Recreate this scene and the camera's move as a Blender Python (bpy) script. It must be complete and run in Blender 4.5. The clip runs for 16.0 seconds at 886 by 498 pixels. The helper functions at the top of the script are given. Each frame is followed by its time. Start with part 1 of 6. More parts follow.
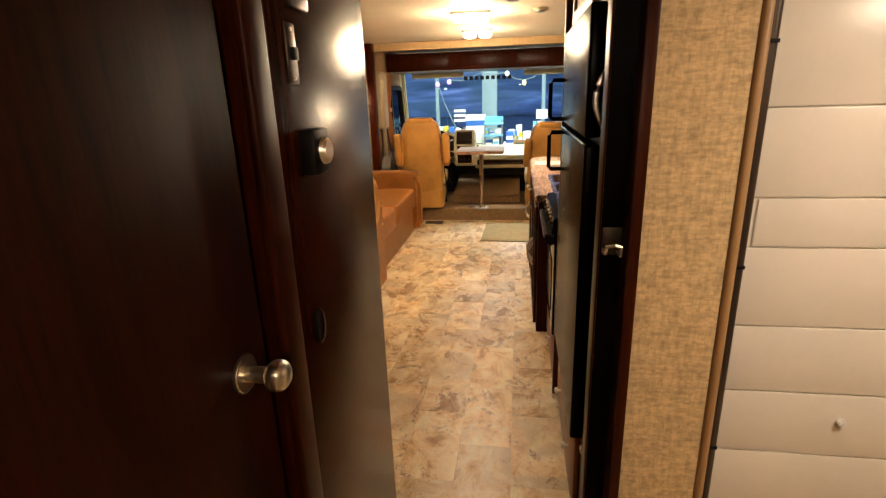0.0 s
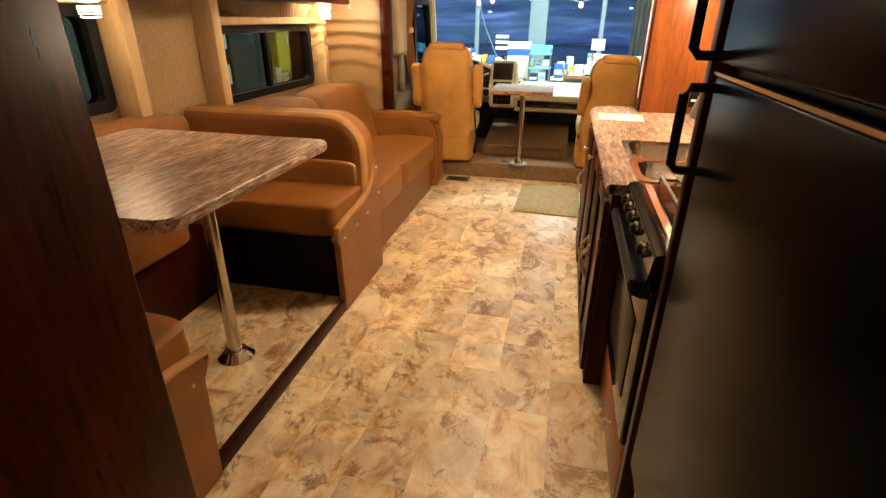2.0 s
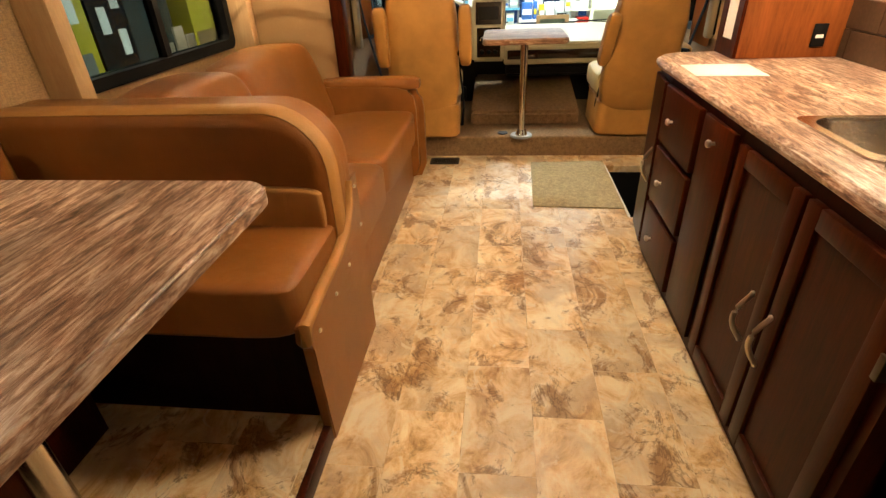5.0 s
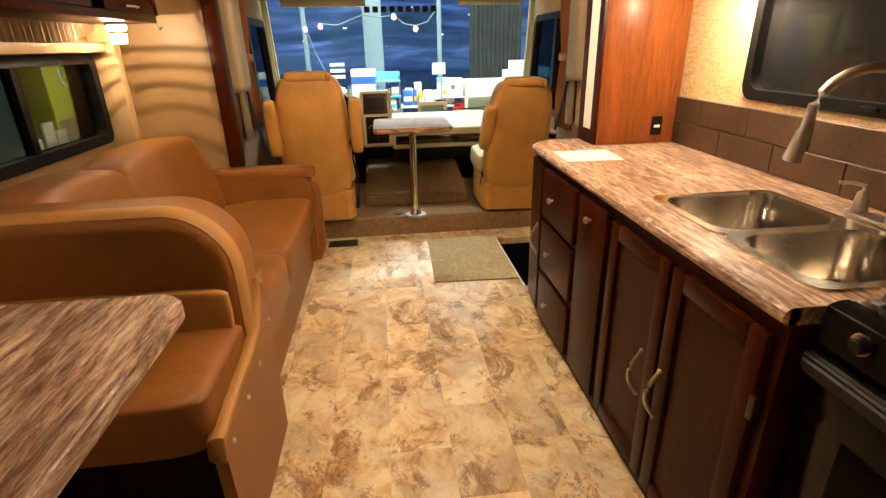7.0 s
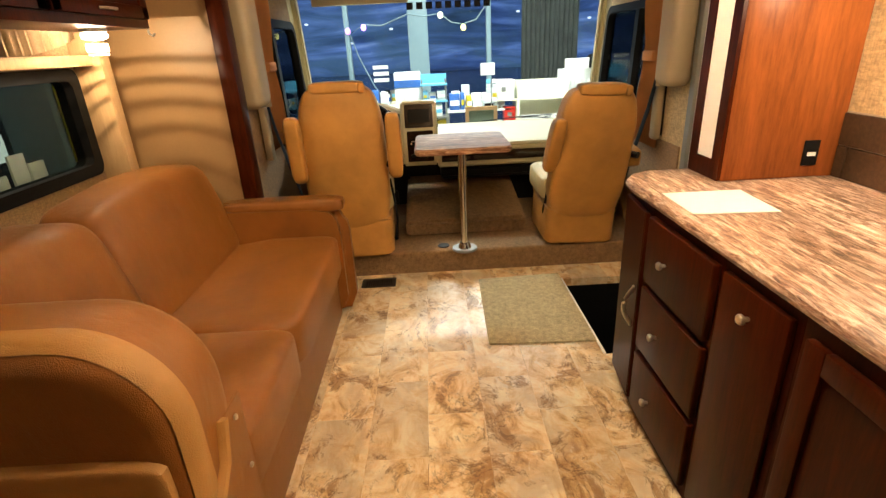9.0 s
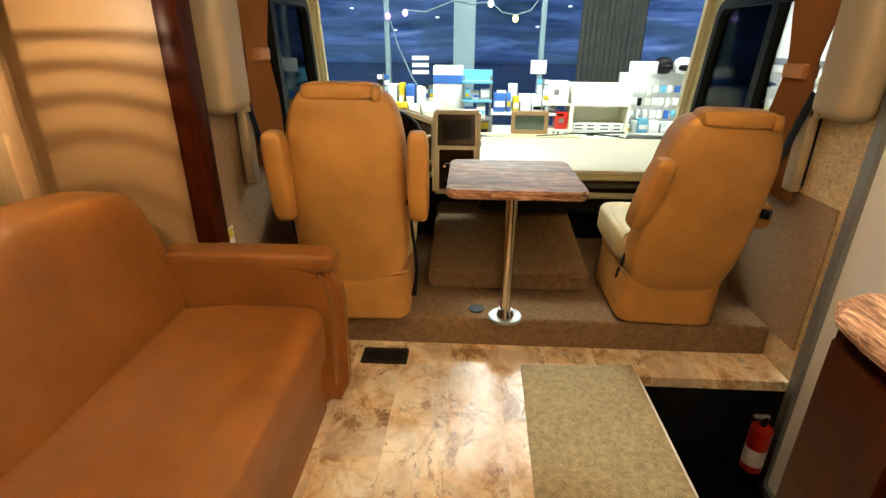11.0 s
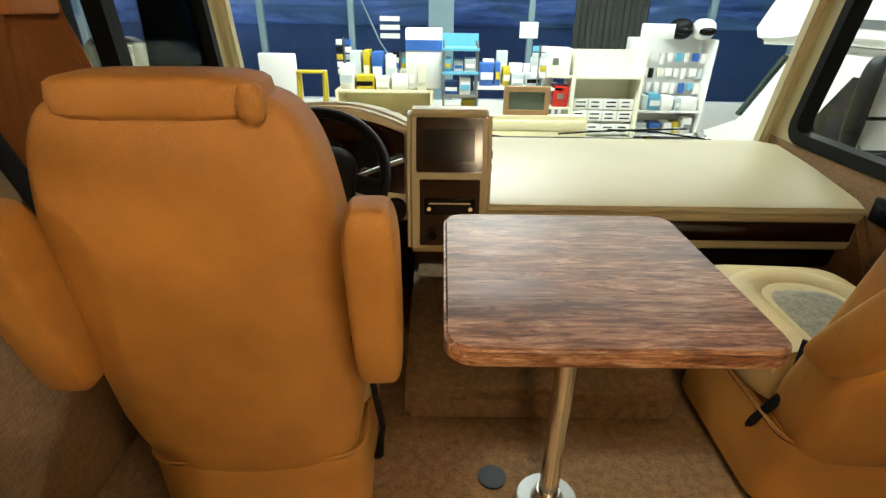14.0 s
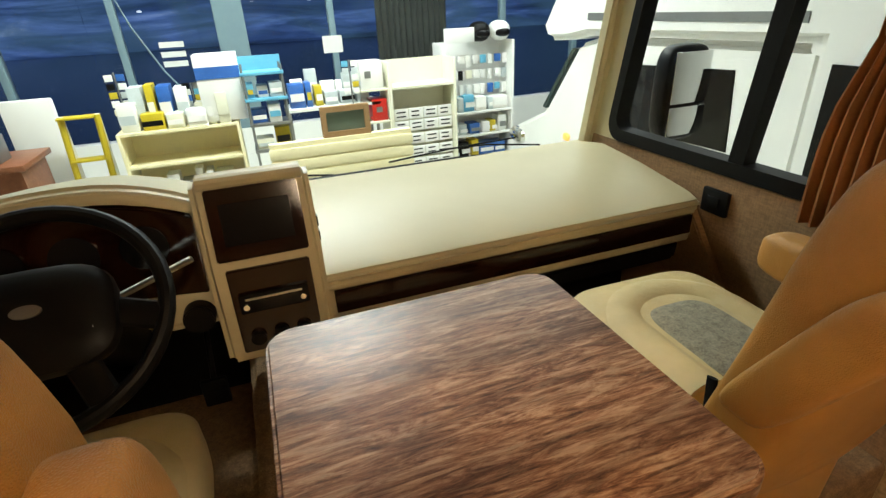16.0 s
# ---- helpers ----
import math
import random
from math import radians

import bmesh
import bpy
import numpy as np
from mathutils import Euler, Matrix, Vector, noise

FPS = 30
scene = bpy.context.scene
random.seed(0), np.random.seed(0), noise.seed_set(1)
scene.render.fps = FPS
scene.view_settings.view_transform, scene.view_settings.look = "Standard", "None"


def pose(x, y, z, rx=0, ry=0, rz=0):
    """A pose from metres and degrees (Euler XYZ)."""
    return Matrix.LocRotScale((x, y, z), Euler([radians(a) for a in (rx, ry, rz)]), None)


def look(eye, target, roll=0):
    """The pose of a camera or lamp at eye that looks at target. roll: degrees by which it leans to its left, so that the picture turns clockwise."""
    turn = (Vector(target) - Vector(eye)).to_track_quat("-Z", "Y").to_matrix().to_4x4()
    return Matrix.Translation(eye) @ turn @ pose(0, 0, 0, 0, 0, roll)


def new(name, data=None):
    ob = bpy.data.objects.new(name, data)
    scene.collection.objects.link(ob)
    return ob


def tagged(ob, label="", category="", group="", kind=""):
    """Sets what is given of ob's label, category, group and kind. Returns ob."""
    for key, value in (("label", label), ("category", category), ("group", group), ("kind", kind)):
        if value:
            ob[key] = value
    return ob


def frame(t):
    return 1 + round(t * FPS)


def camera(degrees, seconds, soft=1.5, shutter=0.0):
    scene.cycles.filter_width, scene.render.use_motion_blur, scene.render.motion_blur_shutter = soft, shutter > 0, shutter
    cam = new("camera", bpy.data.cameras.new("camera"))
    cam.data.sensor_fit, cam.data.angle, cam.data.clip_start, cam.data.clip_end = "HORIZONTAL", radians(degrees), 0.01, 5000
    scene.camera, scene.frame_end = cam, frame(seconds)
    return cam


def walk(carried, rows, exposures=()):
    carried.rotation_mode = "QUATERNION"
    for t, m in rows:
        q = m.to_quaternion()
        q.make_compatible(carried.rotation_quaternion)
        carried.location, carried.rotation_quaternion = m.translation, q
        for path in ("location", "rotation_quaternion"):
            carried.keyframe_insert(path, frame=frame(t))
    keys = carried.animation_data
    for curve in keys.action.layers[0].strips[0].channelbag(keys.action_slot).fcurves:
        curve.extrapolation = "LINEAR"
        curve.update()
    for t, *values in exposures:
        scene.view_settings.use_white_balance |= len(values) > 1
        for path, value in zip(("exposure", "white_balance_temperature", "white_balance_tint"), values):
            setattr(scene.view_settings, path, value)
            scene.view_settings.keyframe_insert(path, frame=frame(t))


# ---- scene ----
cam = camera(82.8, 16.0, 1.4)
PATH = [
    (0, (0.249, -0.746, 1.517), (-0.046, 1.141, 0.927), -1.9),
    (0.5, (0.266, -0.452, 1.484), (0.008, 1.435, 0.874), -2.0),
    (1, (0.243, -0.115, 1.474), (-0.004, 1.746, 0.784), -1.5),
    (1.5, (0.215, 0.199, 1.434), (-0.134, 1.997, 0.631), -1.2),
    (2, (0.156, 0.452, 1.458), (-0.245, 2.223, 0.621), 0.5),
    (2.5, (0.123, 0.696, 1.44), (-0.269, 2.47, 0.603), 2.3),
    (3, (0.058, 1.001, 1.452), (-0.278, 2.824, 0.7), 1.2),
    (3.2, (0.035, 1.109, 1.457), (-0.336, 2.931, 0.72), 1.4),
    (5.3, (-0.395, 1.576, 1.33), (-0.544, 3.294, 0.318), -4.3),
    (5.5, (-0.412, 1.579, 1.346), (-0.476, 3.327, 0.376), -4.4),
    (6, (-0.431, 1.547, 1.392), (-0.359, 3.378, 0.59), -2.7),
    (6.5, (-0.41, 1.549, 1.404), (-0.274, 3.401, 0.661), -2.1),
    (7, (-0.403, 1.532, 1.4), (-0.204, 3.375, 0.648), -1.4),
    (7.5, (-0.411, 1.597, 1.387), (-0.211, 3.451, 0.663), -1.4),
    (8, (-0.452, 1.786, 1.384), (-0.295, 3.652, 0.682), -1.6),
    (8.5, (-0.403, 2.027, 1.403), (-0.339, 3.883, 0.659), -3.9),
    (9, (-0.387, 2.233, 1.416), (-0.363, 4.087, 0.666), -2.9),
    (9.2, (-0.347, 2.333, 1.428), (-0.359, 4.184, 0.671), -3.0),
    (11.5, (-0.415, 3.407, 1.412), (-0.508, 5.245, 0.629), 0.7),
    (12, (-0.433, 3.615, 1.392), (-0.536, 5.448, 0.598), 0.4),
    (12.5, (-0.503, 3.768, 1.402), (-0.503, 5.595, 0.589), 0.8),
    (13, (-0.545, 3.98, 1.392), (-0.504, 5.784, 0.53), 0.7),
    (13.5, (-0.523, 4.222, 1.387), (-0.515, 6.017, 0.504), 0.8),
    (14, (-0.492, 4.441, 1.356), (-0.482, 6.231, 0.464), 0.8),
    (14.5, (-0.507, 4.551, 1.369), (-0.393, 6.331, 0.464), -0.2),
    (15, (-0.543, 4.653, 1.384), (-0.268, 6.447, 0.543), -1.2),
    (15.5, (-0.517, 4.728, 1.386), (-0.077, 6.481, 0.53), -1.9),
    (16, (-0.423, 4.805, 1.379), (0.17, 6.505, 0.507), -2.9),
]
EXPOSURES = [(0, 0.05), (1.5, 0.05), (2.3, 0.25), (3.0, 0.12), (5.5, 0.0), (9, -0.1), (11.5, -0.2), (12.5, -0.36), (14, -0.52), (15, -0.52), (16, -0.66)]
walk(cam, [(t, look(eye, target, roll)) for t, eye, target, roll in PATH], EXPOSURES)

# ---------- world and light ----------
world = bpy.data.worlds.new("dusk")
scene.world = world
world.use_nodes = True
wn = world.node_tree.nodes
wn["Background"].inputs[0].default_value = (0.03, 0.06, 0.22, 1)
wn["Background"].inputs[1].default_value = 0.9


def lamp(name, kind, m, power, colour, size=0.1, size_y=0.0, spread=180):
    data = bpy.data.lights.new(name, kind)
    data.energy, data.color = power, colour
    if kind == "AREA":
        data.size = size
        if size_y:
            data.shape, data.size_y = "RECTANGLE", size_y
        data.spread = radians(spread)
    elif kind == "SPOT":
        data.spot_size, data.spot_blend, data.shadow_soft_size = radians(size), 0.5, 0.02
    else:
        data.shadow_soft_size = size
    ob = new(name, data)
    ob.matrix_basis = m
    return ob


WARM, COOL = (1.0, 0.765, 0.5), (0.86, 1.0, 0.97)
lamp("ceiling_lamp_light", "POINT", pose(-0.1, 3.1, 1.93), 36, WARM, 0.09)
lamp("front_ceiling_lamp_light", "POINT", pose(-0.14, 4.2, 1.93), 19, WARM, 0.09)
lamp("sink_puck_light", "POINT", pose(0.94, 3.45, 1.6), 40, WARM, 0.035)
lamp("slide_puck_light", "POINT", pose(-1.72, 4.48, 1.492), 12, WARM, 0.0012)
# Fill added for the dark dinette; no lamp is seen there.
lamp("dinette_fill_light", "POINT", pose(-1.72, 2.3, 1.5), 4, WARM, 0.02)
# Unseen fill added behind the start of the walk to lift the passage.
lamp("passage_fill_light", "POINT", pose(0.3, -1.9, 1.9), 22, (1.0, 0.78, 0.56), 0.1)
lamp("shower_ceiling_light", "AREA", pose(1.4, -0.25, 2.0), 22, (1.0, 0.8, 0.6), 0.25)
lamp("showroom_tube_light", "AREA", pose(0.0, 10.0, 3.4), 560, COOL, 9.0, 3.0)
lamp("showroom_front_light", "AREA", pose(0.0, 8.9, 3.38), 210, (0.9, 1.0, 0.95), 0.8, 0.3)
lamp("showroom_side_light", "AREA", pose(2.2, 6.8, 3.4), 20, COOL, 2.0, 5.0)
lamp("showroom_far_side_light", "AREA", pose(-3.7, 7.6, 3.4), 13, COOL, 2.0, 5.0)


# ---------- materials ----------
def mat(name, rough=0.5, metal=0.0, coat=0.0, spec=0.5):
    m = bpy.data.materials.new(name)
    m.use_nodes = True
    b = m.node_tree.nodes["Principled BSDF"]
    b.inputs["Roughness"].default_value, b.inputs["Metallic"].default_value = rough, metal
    b.inputs["Coat Weight"].default_value, b.inputs["Specular IOR Level"].default_value = coat, spec
    b.inputs["Coat Roughness"].default_value = 0.12
    return m, m.node_tree.nodes, m.node_tree.links, b


def ramp(nodes, links, fac, stops):
    r = nodes.new("ShaderNodeValToRGB")
    while len(r.color_ramp.elements) < len(stops):
        r.color_ramp.elements.new(0.5)
    for e, (p, c) in zip(r.color_ramp.elements, stops):
        e.position, e.color = p, (*c, 1)
    links.new(fac, r.inputs[0])
    return r.outputs[0]


def coords(nodes, links, scale, turn=(0, 0, 0)):
    mp = nodes.new("ShaderNodeMapping")
    mp.inputs["Scale"].default_value = scale
    mp.inputs["Rotation"].default_value = [radians(a) for a in turn]
    geo = nodes.new("ShaderNodeNewGeometry")
    links.new(geo.outputs["Position"], mp.inputs[0])
    return mp.outputs[0]


def tex_noise(nodes, links, vec, scale, detail=4, rough=0.6, distort=0.0):
    n = nodes.new("ShaderNodeTexNoise")
    n.inputs["Scale"].default_value, n.inputs["Detail"].default_value = scale, detail
    n.inputs["Roughness"].default_value, n.inputs["Distortion"].default_value = rough, distort
    links.new(vec, n.inputs["Vector"])
    return n.outputs["Fac"]


def mixed(nodes, links, fac, a, b, mode="MIX"):
    m = nodes.new("ShaderNodeMix")
    m.data_type, m.blend_type = "RGBA", mode
    for k, v in ((0, fac), (6, a), (7, b)):
        if isinstance(v, (int, float)):
            m.inputs[k].default_value = v
        elif isinstance(v, tuple):
            m.inputs[k].default_value = (*v, 1)
        else:
            links.new(v, m.inputs[k])
    return m.outputs[2]


def bump(nodes, links, b, height, strength, distance=0.002):
    n = nodes.new("ShaderNodeBump")
    n.inputs["Strength"].default_value, n.inputs["Distance"].default_value = strength, distance
    links.new(height, n.inputs["Height"])
    links.new(n.outputs[0], b.inputs["Normal"])


def plain(name, colour, rough=0.5, metal=0.0, grain=60.0, vary=0.25, relief=0.15, coat=0.0, distance=0.001, spec=0.5):
    """A surface of one colour with fine grain and broad, faint unevenness."""
    m, n, l, b = mat(name, rough, metal, coat, spec)
    v = coords(n, l, (1, 1, 1))
    broad, fine = tex_noise(n, l, v, 3.0, 3), tex_noise(n, l, v, grain, 3)
    lo, hi = tuple(c * (1 - vary) for c in colour), tuple(min(1, c * (1 + vary)) for c in colour)
    c1 = ramp(n, l, broad, ((0.3, lo), (0.7, hi)))
    c2 = mixed(n, l, 0.35, c1, ramp(n, l, fine, ((0.3, lo), (0.7, hi))))
    l.new(c2, b.inputs["Base Color"])
    if relief:
        bump(n, l, b, fine, relief, distance)
    return m


def wood(name, dark, light, scale=(14, 14, 1.2), rough=0.34, coat=0.02, spec=0.16):
    m, n, l, b = mat(name, rough, 0, coat, spec)
    v = coords(n, l, scale)
    g = tex_noise(n, l, v, 1.6, 6, 0.65, 0.8)
    f = tex_noise(n, l, v, 9.0, 4, 0.7)
    c = mixed(n, l, 0.4, ramp(n, l, g, ((0.25, dark), (0.5, tuple((a + c) / 2 for a, c in zip(dark, light))), (0.75, light))),
              ramp(n, l, f, ((0.3, dark), (0.7, light))))
    l.new(c, b.inputs["Base Color"])
    bump(n, l, b, f, 0.06)
    return m


def laminate(name, along_y, tone=(1.0, 1.0, 1.0)):
    """Printed laminate: dark, rosy and cream streaks broken into short dashes."""
    m, n, l, b = mat(name, 0.36, spec=0.3)
    way = lambda u, v, w: coords(n, l, (v, u, w) if along_y else (u, v, w))
    g = tex_noise(n, l, way(6, 42, 34), 1.5, 8, 0.72, 0.9)
    f = tex_noise(n, l, way(18, 120, 100), 1.4, 6, 0.75, 0.6)
    broad = tex_noise(n, l, way(1.2, 6, 4), 1.6, 4, 0.6, 0.6)
    c1 = ramp(n, l, g, ((0.39, (0.055, 0.025, 0.015)), (0.455, (0.2, 0.1, 0.06)), (0.5, (0.36, 0.22, 0.15)), (0.545, (0.55, 0.4, 0.31)), (0.61, (0.8, 0.69, 0.59))))
    c2 = ramp(n, l, f, ((0.38, (0.06, 0.03, 0.02)), (0.5, (0.35, 0.205, 0.135)), (0.62, (0.7, 0.57, 0.46))))
    c = mixed(n, l, 0.36, c1, c2)
    c = mixed(n, l, 1.0, c, ramp(n, l, broad, ((0.35, (0.55, 0.5, 0.47)), (0.5, (0.9, 0.87, 0.84)), (0.65, (1.2, 1.15, 1.1)))), "MULTIPLY")
    c = mixed(n, l, 1.0, c, tone, "MULTIPLY")
    l.new(c, b.inputs["Base Color"])
    bump(n, l, b, f, 0.05)
    return m


def vinyl_floor():
    """Sheet vinyl printed with stone tiles: cream and grey ground, ochre clouds and brown veins."""
    m, n, l, b = mat("vinyl_floor", 0.36, spec=0.5)
    v = coords(n, l, (1, 1, 1))
    br = n.new("ShaderNodeTexBrick")
    br.offset, br.squash = 0.5, 1.0
    for k, x in (("Scale", 1.0), ("Mortar Size", 0.0012), ("Brick Width", 0.46), ("Row Height", 0.2305), ("Bias", 0.0)):
        br.inputs[k].default_value = x
    br.inputs["Color1"].default_value, br.inputs["Color2"].default_value = (0, 0, 0, 1), (1, 1, 1, 1)
    br.inputs["Mortar"].default_value = (0.35, 0.35, 0.35, 1)
    sw = coords(n, l, (1, 1, 1), (0, 0, 90))
    l.new(sw, br.inputs["Vector"])
    sep = n.new("ShaderNodeVectorMath")
    sep.operation = "MULTIPLY_ADD"
    l.new(br.outputs["Color"], sep.inputs[0])
    sep.inputs[1].default_value = (3.1, 5.3, 2.2)
    l.new(v, sep.inputs[2])
    w = sep.outputs[0]
    stretch = n.new("ShaderNodeMapping")
    stretch.inputs["Scale"].default_value = (1.0, 0.75, 1.0)
    stretch.inputs["Rotation"].default_value = (0, 0, 0.5)
    l.new(w, stretch.inputs[0])
    w2 = stretch.outputs[0]
    clouds = tex_noise(n, l, w2, 8.0, 9, 0.72, 0.7)
    patches = tex_noise(n, l, w2, 5.0, 8, 0.7, 0.9)
    veins = tex_noise(n, l, w2, 7.5, 6, 0.62, 1.9)
    spots = tex_noise(n, l, w, 2.4, 4, 0.6, 1.2)
    ground = ramp(n, l, clouds, ((0.33, (0.4, 0.2, 0.07)), (0.42, (0.7, 0.46, 0.21)), (0.5, (0.86, 0.66, 0.39)), (0.6, (0.95, 0.84, 0.62))))
    grey = mixed(n, l, ramp(n, l, spots, ((0.48, (0, 0, 0)), (0.62, (0.65, 0.65, 0.65)))), ground, (0.57, 0.45, 0.31))
    ochre = mixed(n, l, ramp(n, l, patches, ((0.55, (0, 0, 0)), (0.62, (0.8, 0.8, 0.8)))), grey, (0.36, 0.185, 0.062))
    band = ramp(n, l, veins, ((0.45, (0, 0, 0)), (0.475, (0.75, 0.75, 0.75)), (0.49, (0.75, 0.75, 0.75)), (0.515, (0, 0, 0))))
    where = ramp(n, l, patches, ((0.5, (0, 0, 0)), (0.57, (0.9, 0.9, 0.9))))
    c = mixed(n, l, mixed(n, l, 1.0, band, where, "MULTIPLY"), ochre, (0.17, 0.082, 0.03))
    pale = ramp(n, l, veins, ((0.6, (0, 0, 0)), (0.66, (0.7, 0.7, 0.7))))
    c = mixed(n, l, pale, c, (0.84, 0.76, 0.6))
    tone = ramp(n, l, br.outputs["Color"], ((0.0, (0.82, 0.79, 0.75)), (0.5, (0.93, 0.91, 0.88)), (1.0, (1.04, 1.02, 0.98))))
    c = mixed(n, l, 1.0, c, tone, "MULTIPLY")
    l.new(c, b.inputs["Base Color"])
    bump(n, l, b, clouds, 0.08)
    return m


def woven(name, colour, scale=170.0, blocks=0.0):
    """Wall covering with a crossed weave; with blocks, short raised strokes in both directions as well."""
    m, n, l, b = mat(name, 0.75)
    v1, v2 = coords(n, l, (0.35, 0.35, 1.6)), coords(n, l, (1.6, 1.6, 0.35))
    a, c = tex_noise(n, l, v1, scale * 0.35, 2), tex_noise(n, l, v2, scale * 0.35, 2)
    m1 = mixed(n, l, 0.5, ramp(n, l, a, ((0.35, tuple(x * 0.62 for x in colour)), (0.65, tuple(min(1, x * 1.15) for x in colour)))),
               ramp(n, l, c, ((0.35, tuple(x * 0.7 for x in colour)), (0.65, tuple(min(1, x * 1.15) for x in colour)))))
    height = a
    if blocks:
        vo = n.new("ShaderNodeTexVoronoi")
        vo.distance, vo.inputs["Scale"].default_value = "CHEBYCHEV", blocks
        l.new(coords(n, l, (1.0, 1.0, 1.5)), vo.inputs["Vector"])
        edge = ramp(n, l, vo.outputs["Distance"], ((0.42, (1, 1, 1)), (0.62, (0.66, 0.62, 0.56))))
        m1 = mixed(n, l, 0.5, m1, edge, "MULTIPLY")
        height = mixed(n, l, 0.6, a, edge)
    l.new(m1, b.inputs["Base Color"])
    bump(n, l, b, height, 0.3)
    return m


def leather(name, colour, rough=0.42):
    m, n, l, b = mat(name, rough, spec=0.36)
    v = coords(n, l, (1, 1, 1))
    broad = tex_noise(n, l, v, 4.0, 4)
    creases = tex_noise(n, l, coords(n, l, (3, 3, 1)), 7.0, 3, 0.5, 1.0)
    vo = n.new("ShaderNodeTexVoronoi")
    vo.inputs["Scale"].default_value = 420
    l.new(v, vo.inputs["Vector"])
    c = ramp(n, l, broad, ((0.3, tuple(x * 0.78 for x in colour)), (0.7, tuple(min(1, x * 1.15) for x in colour))))
    l.new(c, b.inputs["Base Color"])
    h = mixed(n, l, 0.25, creases, vo.outputs["Distance"])
    bump(n, l, b, h, 0.45, 0.01)
    return m


def carpet_mat(name, colour):
    m, n, l, b = mat(name, 0.95)
    v = coords(n, l, (1, 1, 1))
    f, g = tex_noise(n, l, v, 190, 3), tex_noise(n, l, v, 40, 5, 0.7)
    c = mixed(n, l, 0.5, ramp(n, l, f, ((0.3, tuple(x * 0.45 for x in colour)), (0.7, tuple(x * 1.5 for x in colour)))),
              ramp(n, l, g, ((0.35, tuple(x * 0.55 for x in colour)), (0.65, tuple(x * 1.5 for x in colour)))))
    l.new(c, b.inputs["Base Color"])
    bump(n, l, b, f, 0.7, 0.006)
    return m


def glass_mat(name, tint=(1, 1, 1), rough=0.0):
    m, n, l, b = mat(name)
    out = n["Material Output"]
    tr, gl, mx, fr = n.new("ShaderNodeBsdfTransparent"), n.new("ShaderNodeBsdfGlossy"), n.new("ShaderNodeMixShader"), n.new("ShaderNodeFresnel")
    tr.inputs[0].default_value = (*tint, 1)
    gl.inputs["Roughness"].default_value = rough
    fr.inputs[0].default_value = 1.14
    l.new(fr.outputs[0], mx.inputs[0]), l.new(tr.outputs[0], mx.inputs[1]), l.new(gl.outputs[0], mx.inputs[2])
    l.new(mx.outputs[0], out.inputs[0])
    return m


def glow(name, colour, strength):
    m, n, l, b = mat(name)
    b.inputs["Base Color"].default_value = (*colour, 1)
    b.inputs["Emission Color"].default_value = (*colour, 1)
    b.inputs["Emission Strength"].default_value = strength
    return m


def dusk_sky():
    """Night beyond the glass: blue and violet cloud with dark and teal drifts."""
    m, n, l, b = mat("dusk_sky")
    streaks = tex_noise(n, l, coords(n, l, (0.07, 1, 0.55)), 1.1, 6, 0.62, 0.6)
    drifts = tex_noise(n, l, coords(n, l, (0.12, 1, 0.22)), 0.9, 4, 0.6, 1.0)
    b.inputs["Base Color"].default_value = (0, 0, 0, 1)
    c = ramp(n, l, streaks, ((0.34, (0.004, 0.009, 0.022)), (0.48, (0.016, 0.036, 0.105)), (0.6, (0.045, 0.09, 0.23)), (0.74, (0.13, 0.2, 0.36))))
    c = mixed(n, l, ramp(n, l, drifts, ((0.42, (0, 0, 0)), (0.62, (0.75, 0.75, 0.75)))), c, (0.022, 0.05, 0.085))
    l.new(c, b.inputs["Emission Color"])
    b.inputs["Emission Strength"].default_value = 2.5
    return m


CHERRY = wood("cherry_wood", (0.007, 0.0011, 0.0003), (0.064, 0.0102, 0.0017), rough=0.34, coat=0.0, spec=0.1)
PANEL_WOOD = wood("glossy_cherry_panel", (0.006, 0.0009, 0.0002), (0.062, 0.01, 0.0015), rough=0.27, coat=0.0, spec=0.16)
DOOR_WOOD = wood("dark_door_veneer", (0.006, 0.0011, 0.0003), (0.052, 0.0095, 0.0016), (11, 11, 0.9), rough=0.48, coat=0.0, spec=0.07)
# Same cherry again: strong lamp light on the column is put into this paler colour.
CHERRY_LIT = wood("cherry_panel", (0.1, 0.026, 0.007), (0.3, 0.088, 0.02), (9, 9, 1.0))
TRIM_WOOD = wood("pale_maple_trim", (0.42, 0.26, 0.12), (0.6, 0.41, 0.21), (12, 12, 1.5), 0.45)
# One laminate: the cab table's different light is put into its darker tone.
LAM_X, LAM_Y = laminate("streaked_laminate", False, (0.8, 0.65, 0.5)), laminate("streaked_laminate_long", True, (1.05, 1.06, 1.06))
VINYL = vinyl_floor()
CARPET = carpet_mat("brown_carpet", (0.21, 0.125, 0.056))
LEATHER = leather("tan_leather", (0.25, 0.092, 0.017), 0.38)
LEATHER_PIPE = leather("pale_tan_leather", (0.42, 0.21, 0.06))
SEAT_LEATHER = leather("golden_tan_leather", (0.47, 0.225, 0.05))
SEAT_CREAM = leather("cream_leather", (0.6, 0.46, 0.22))
SEAT_GREY = carpet_mat("grey_suede", (0.27, 0.24, 0.17))
CREAM = plain("cream_plastic", (0.5, 0.44, 0.27), 0.45, grain=300, vary=0.07, relief=0.25)
PAD = plain("beige_vinyl_cover", (0.34, 0.26, 0.155), 0.5, grain=200, vary=0.08)
WALLPAPER = woven("woven_wallpaper", (0.62, 0.45, 0.235), 170.0, 80.0)
WALL_TAN = woven("tan_wall_board", (0.37, 0.23, 0.105), 420)
TAN_VINYL = plain("smooth_tan_vinyl", (0.34, 0.2, 0.085), 0.45, grain=90, vary=0.08, relief=0.05)
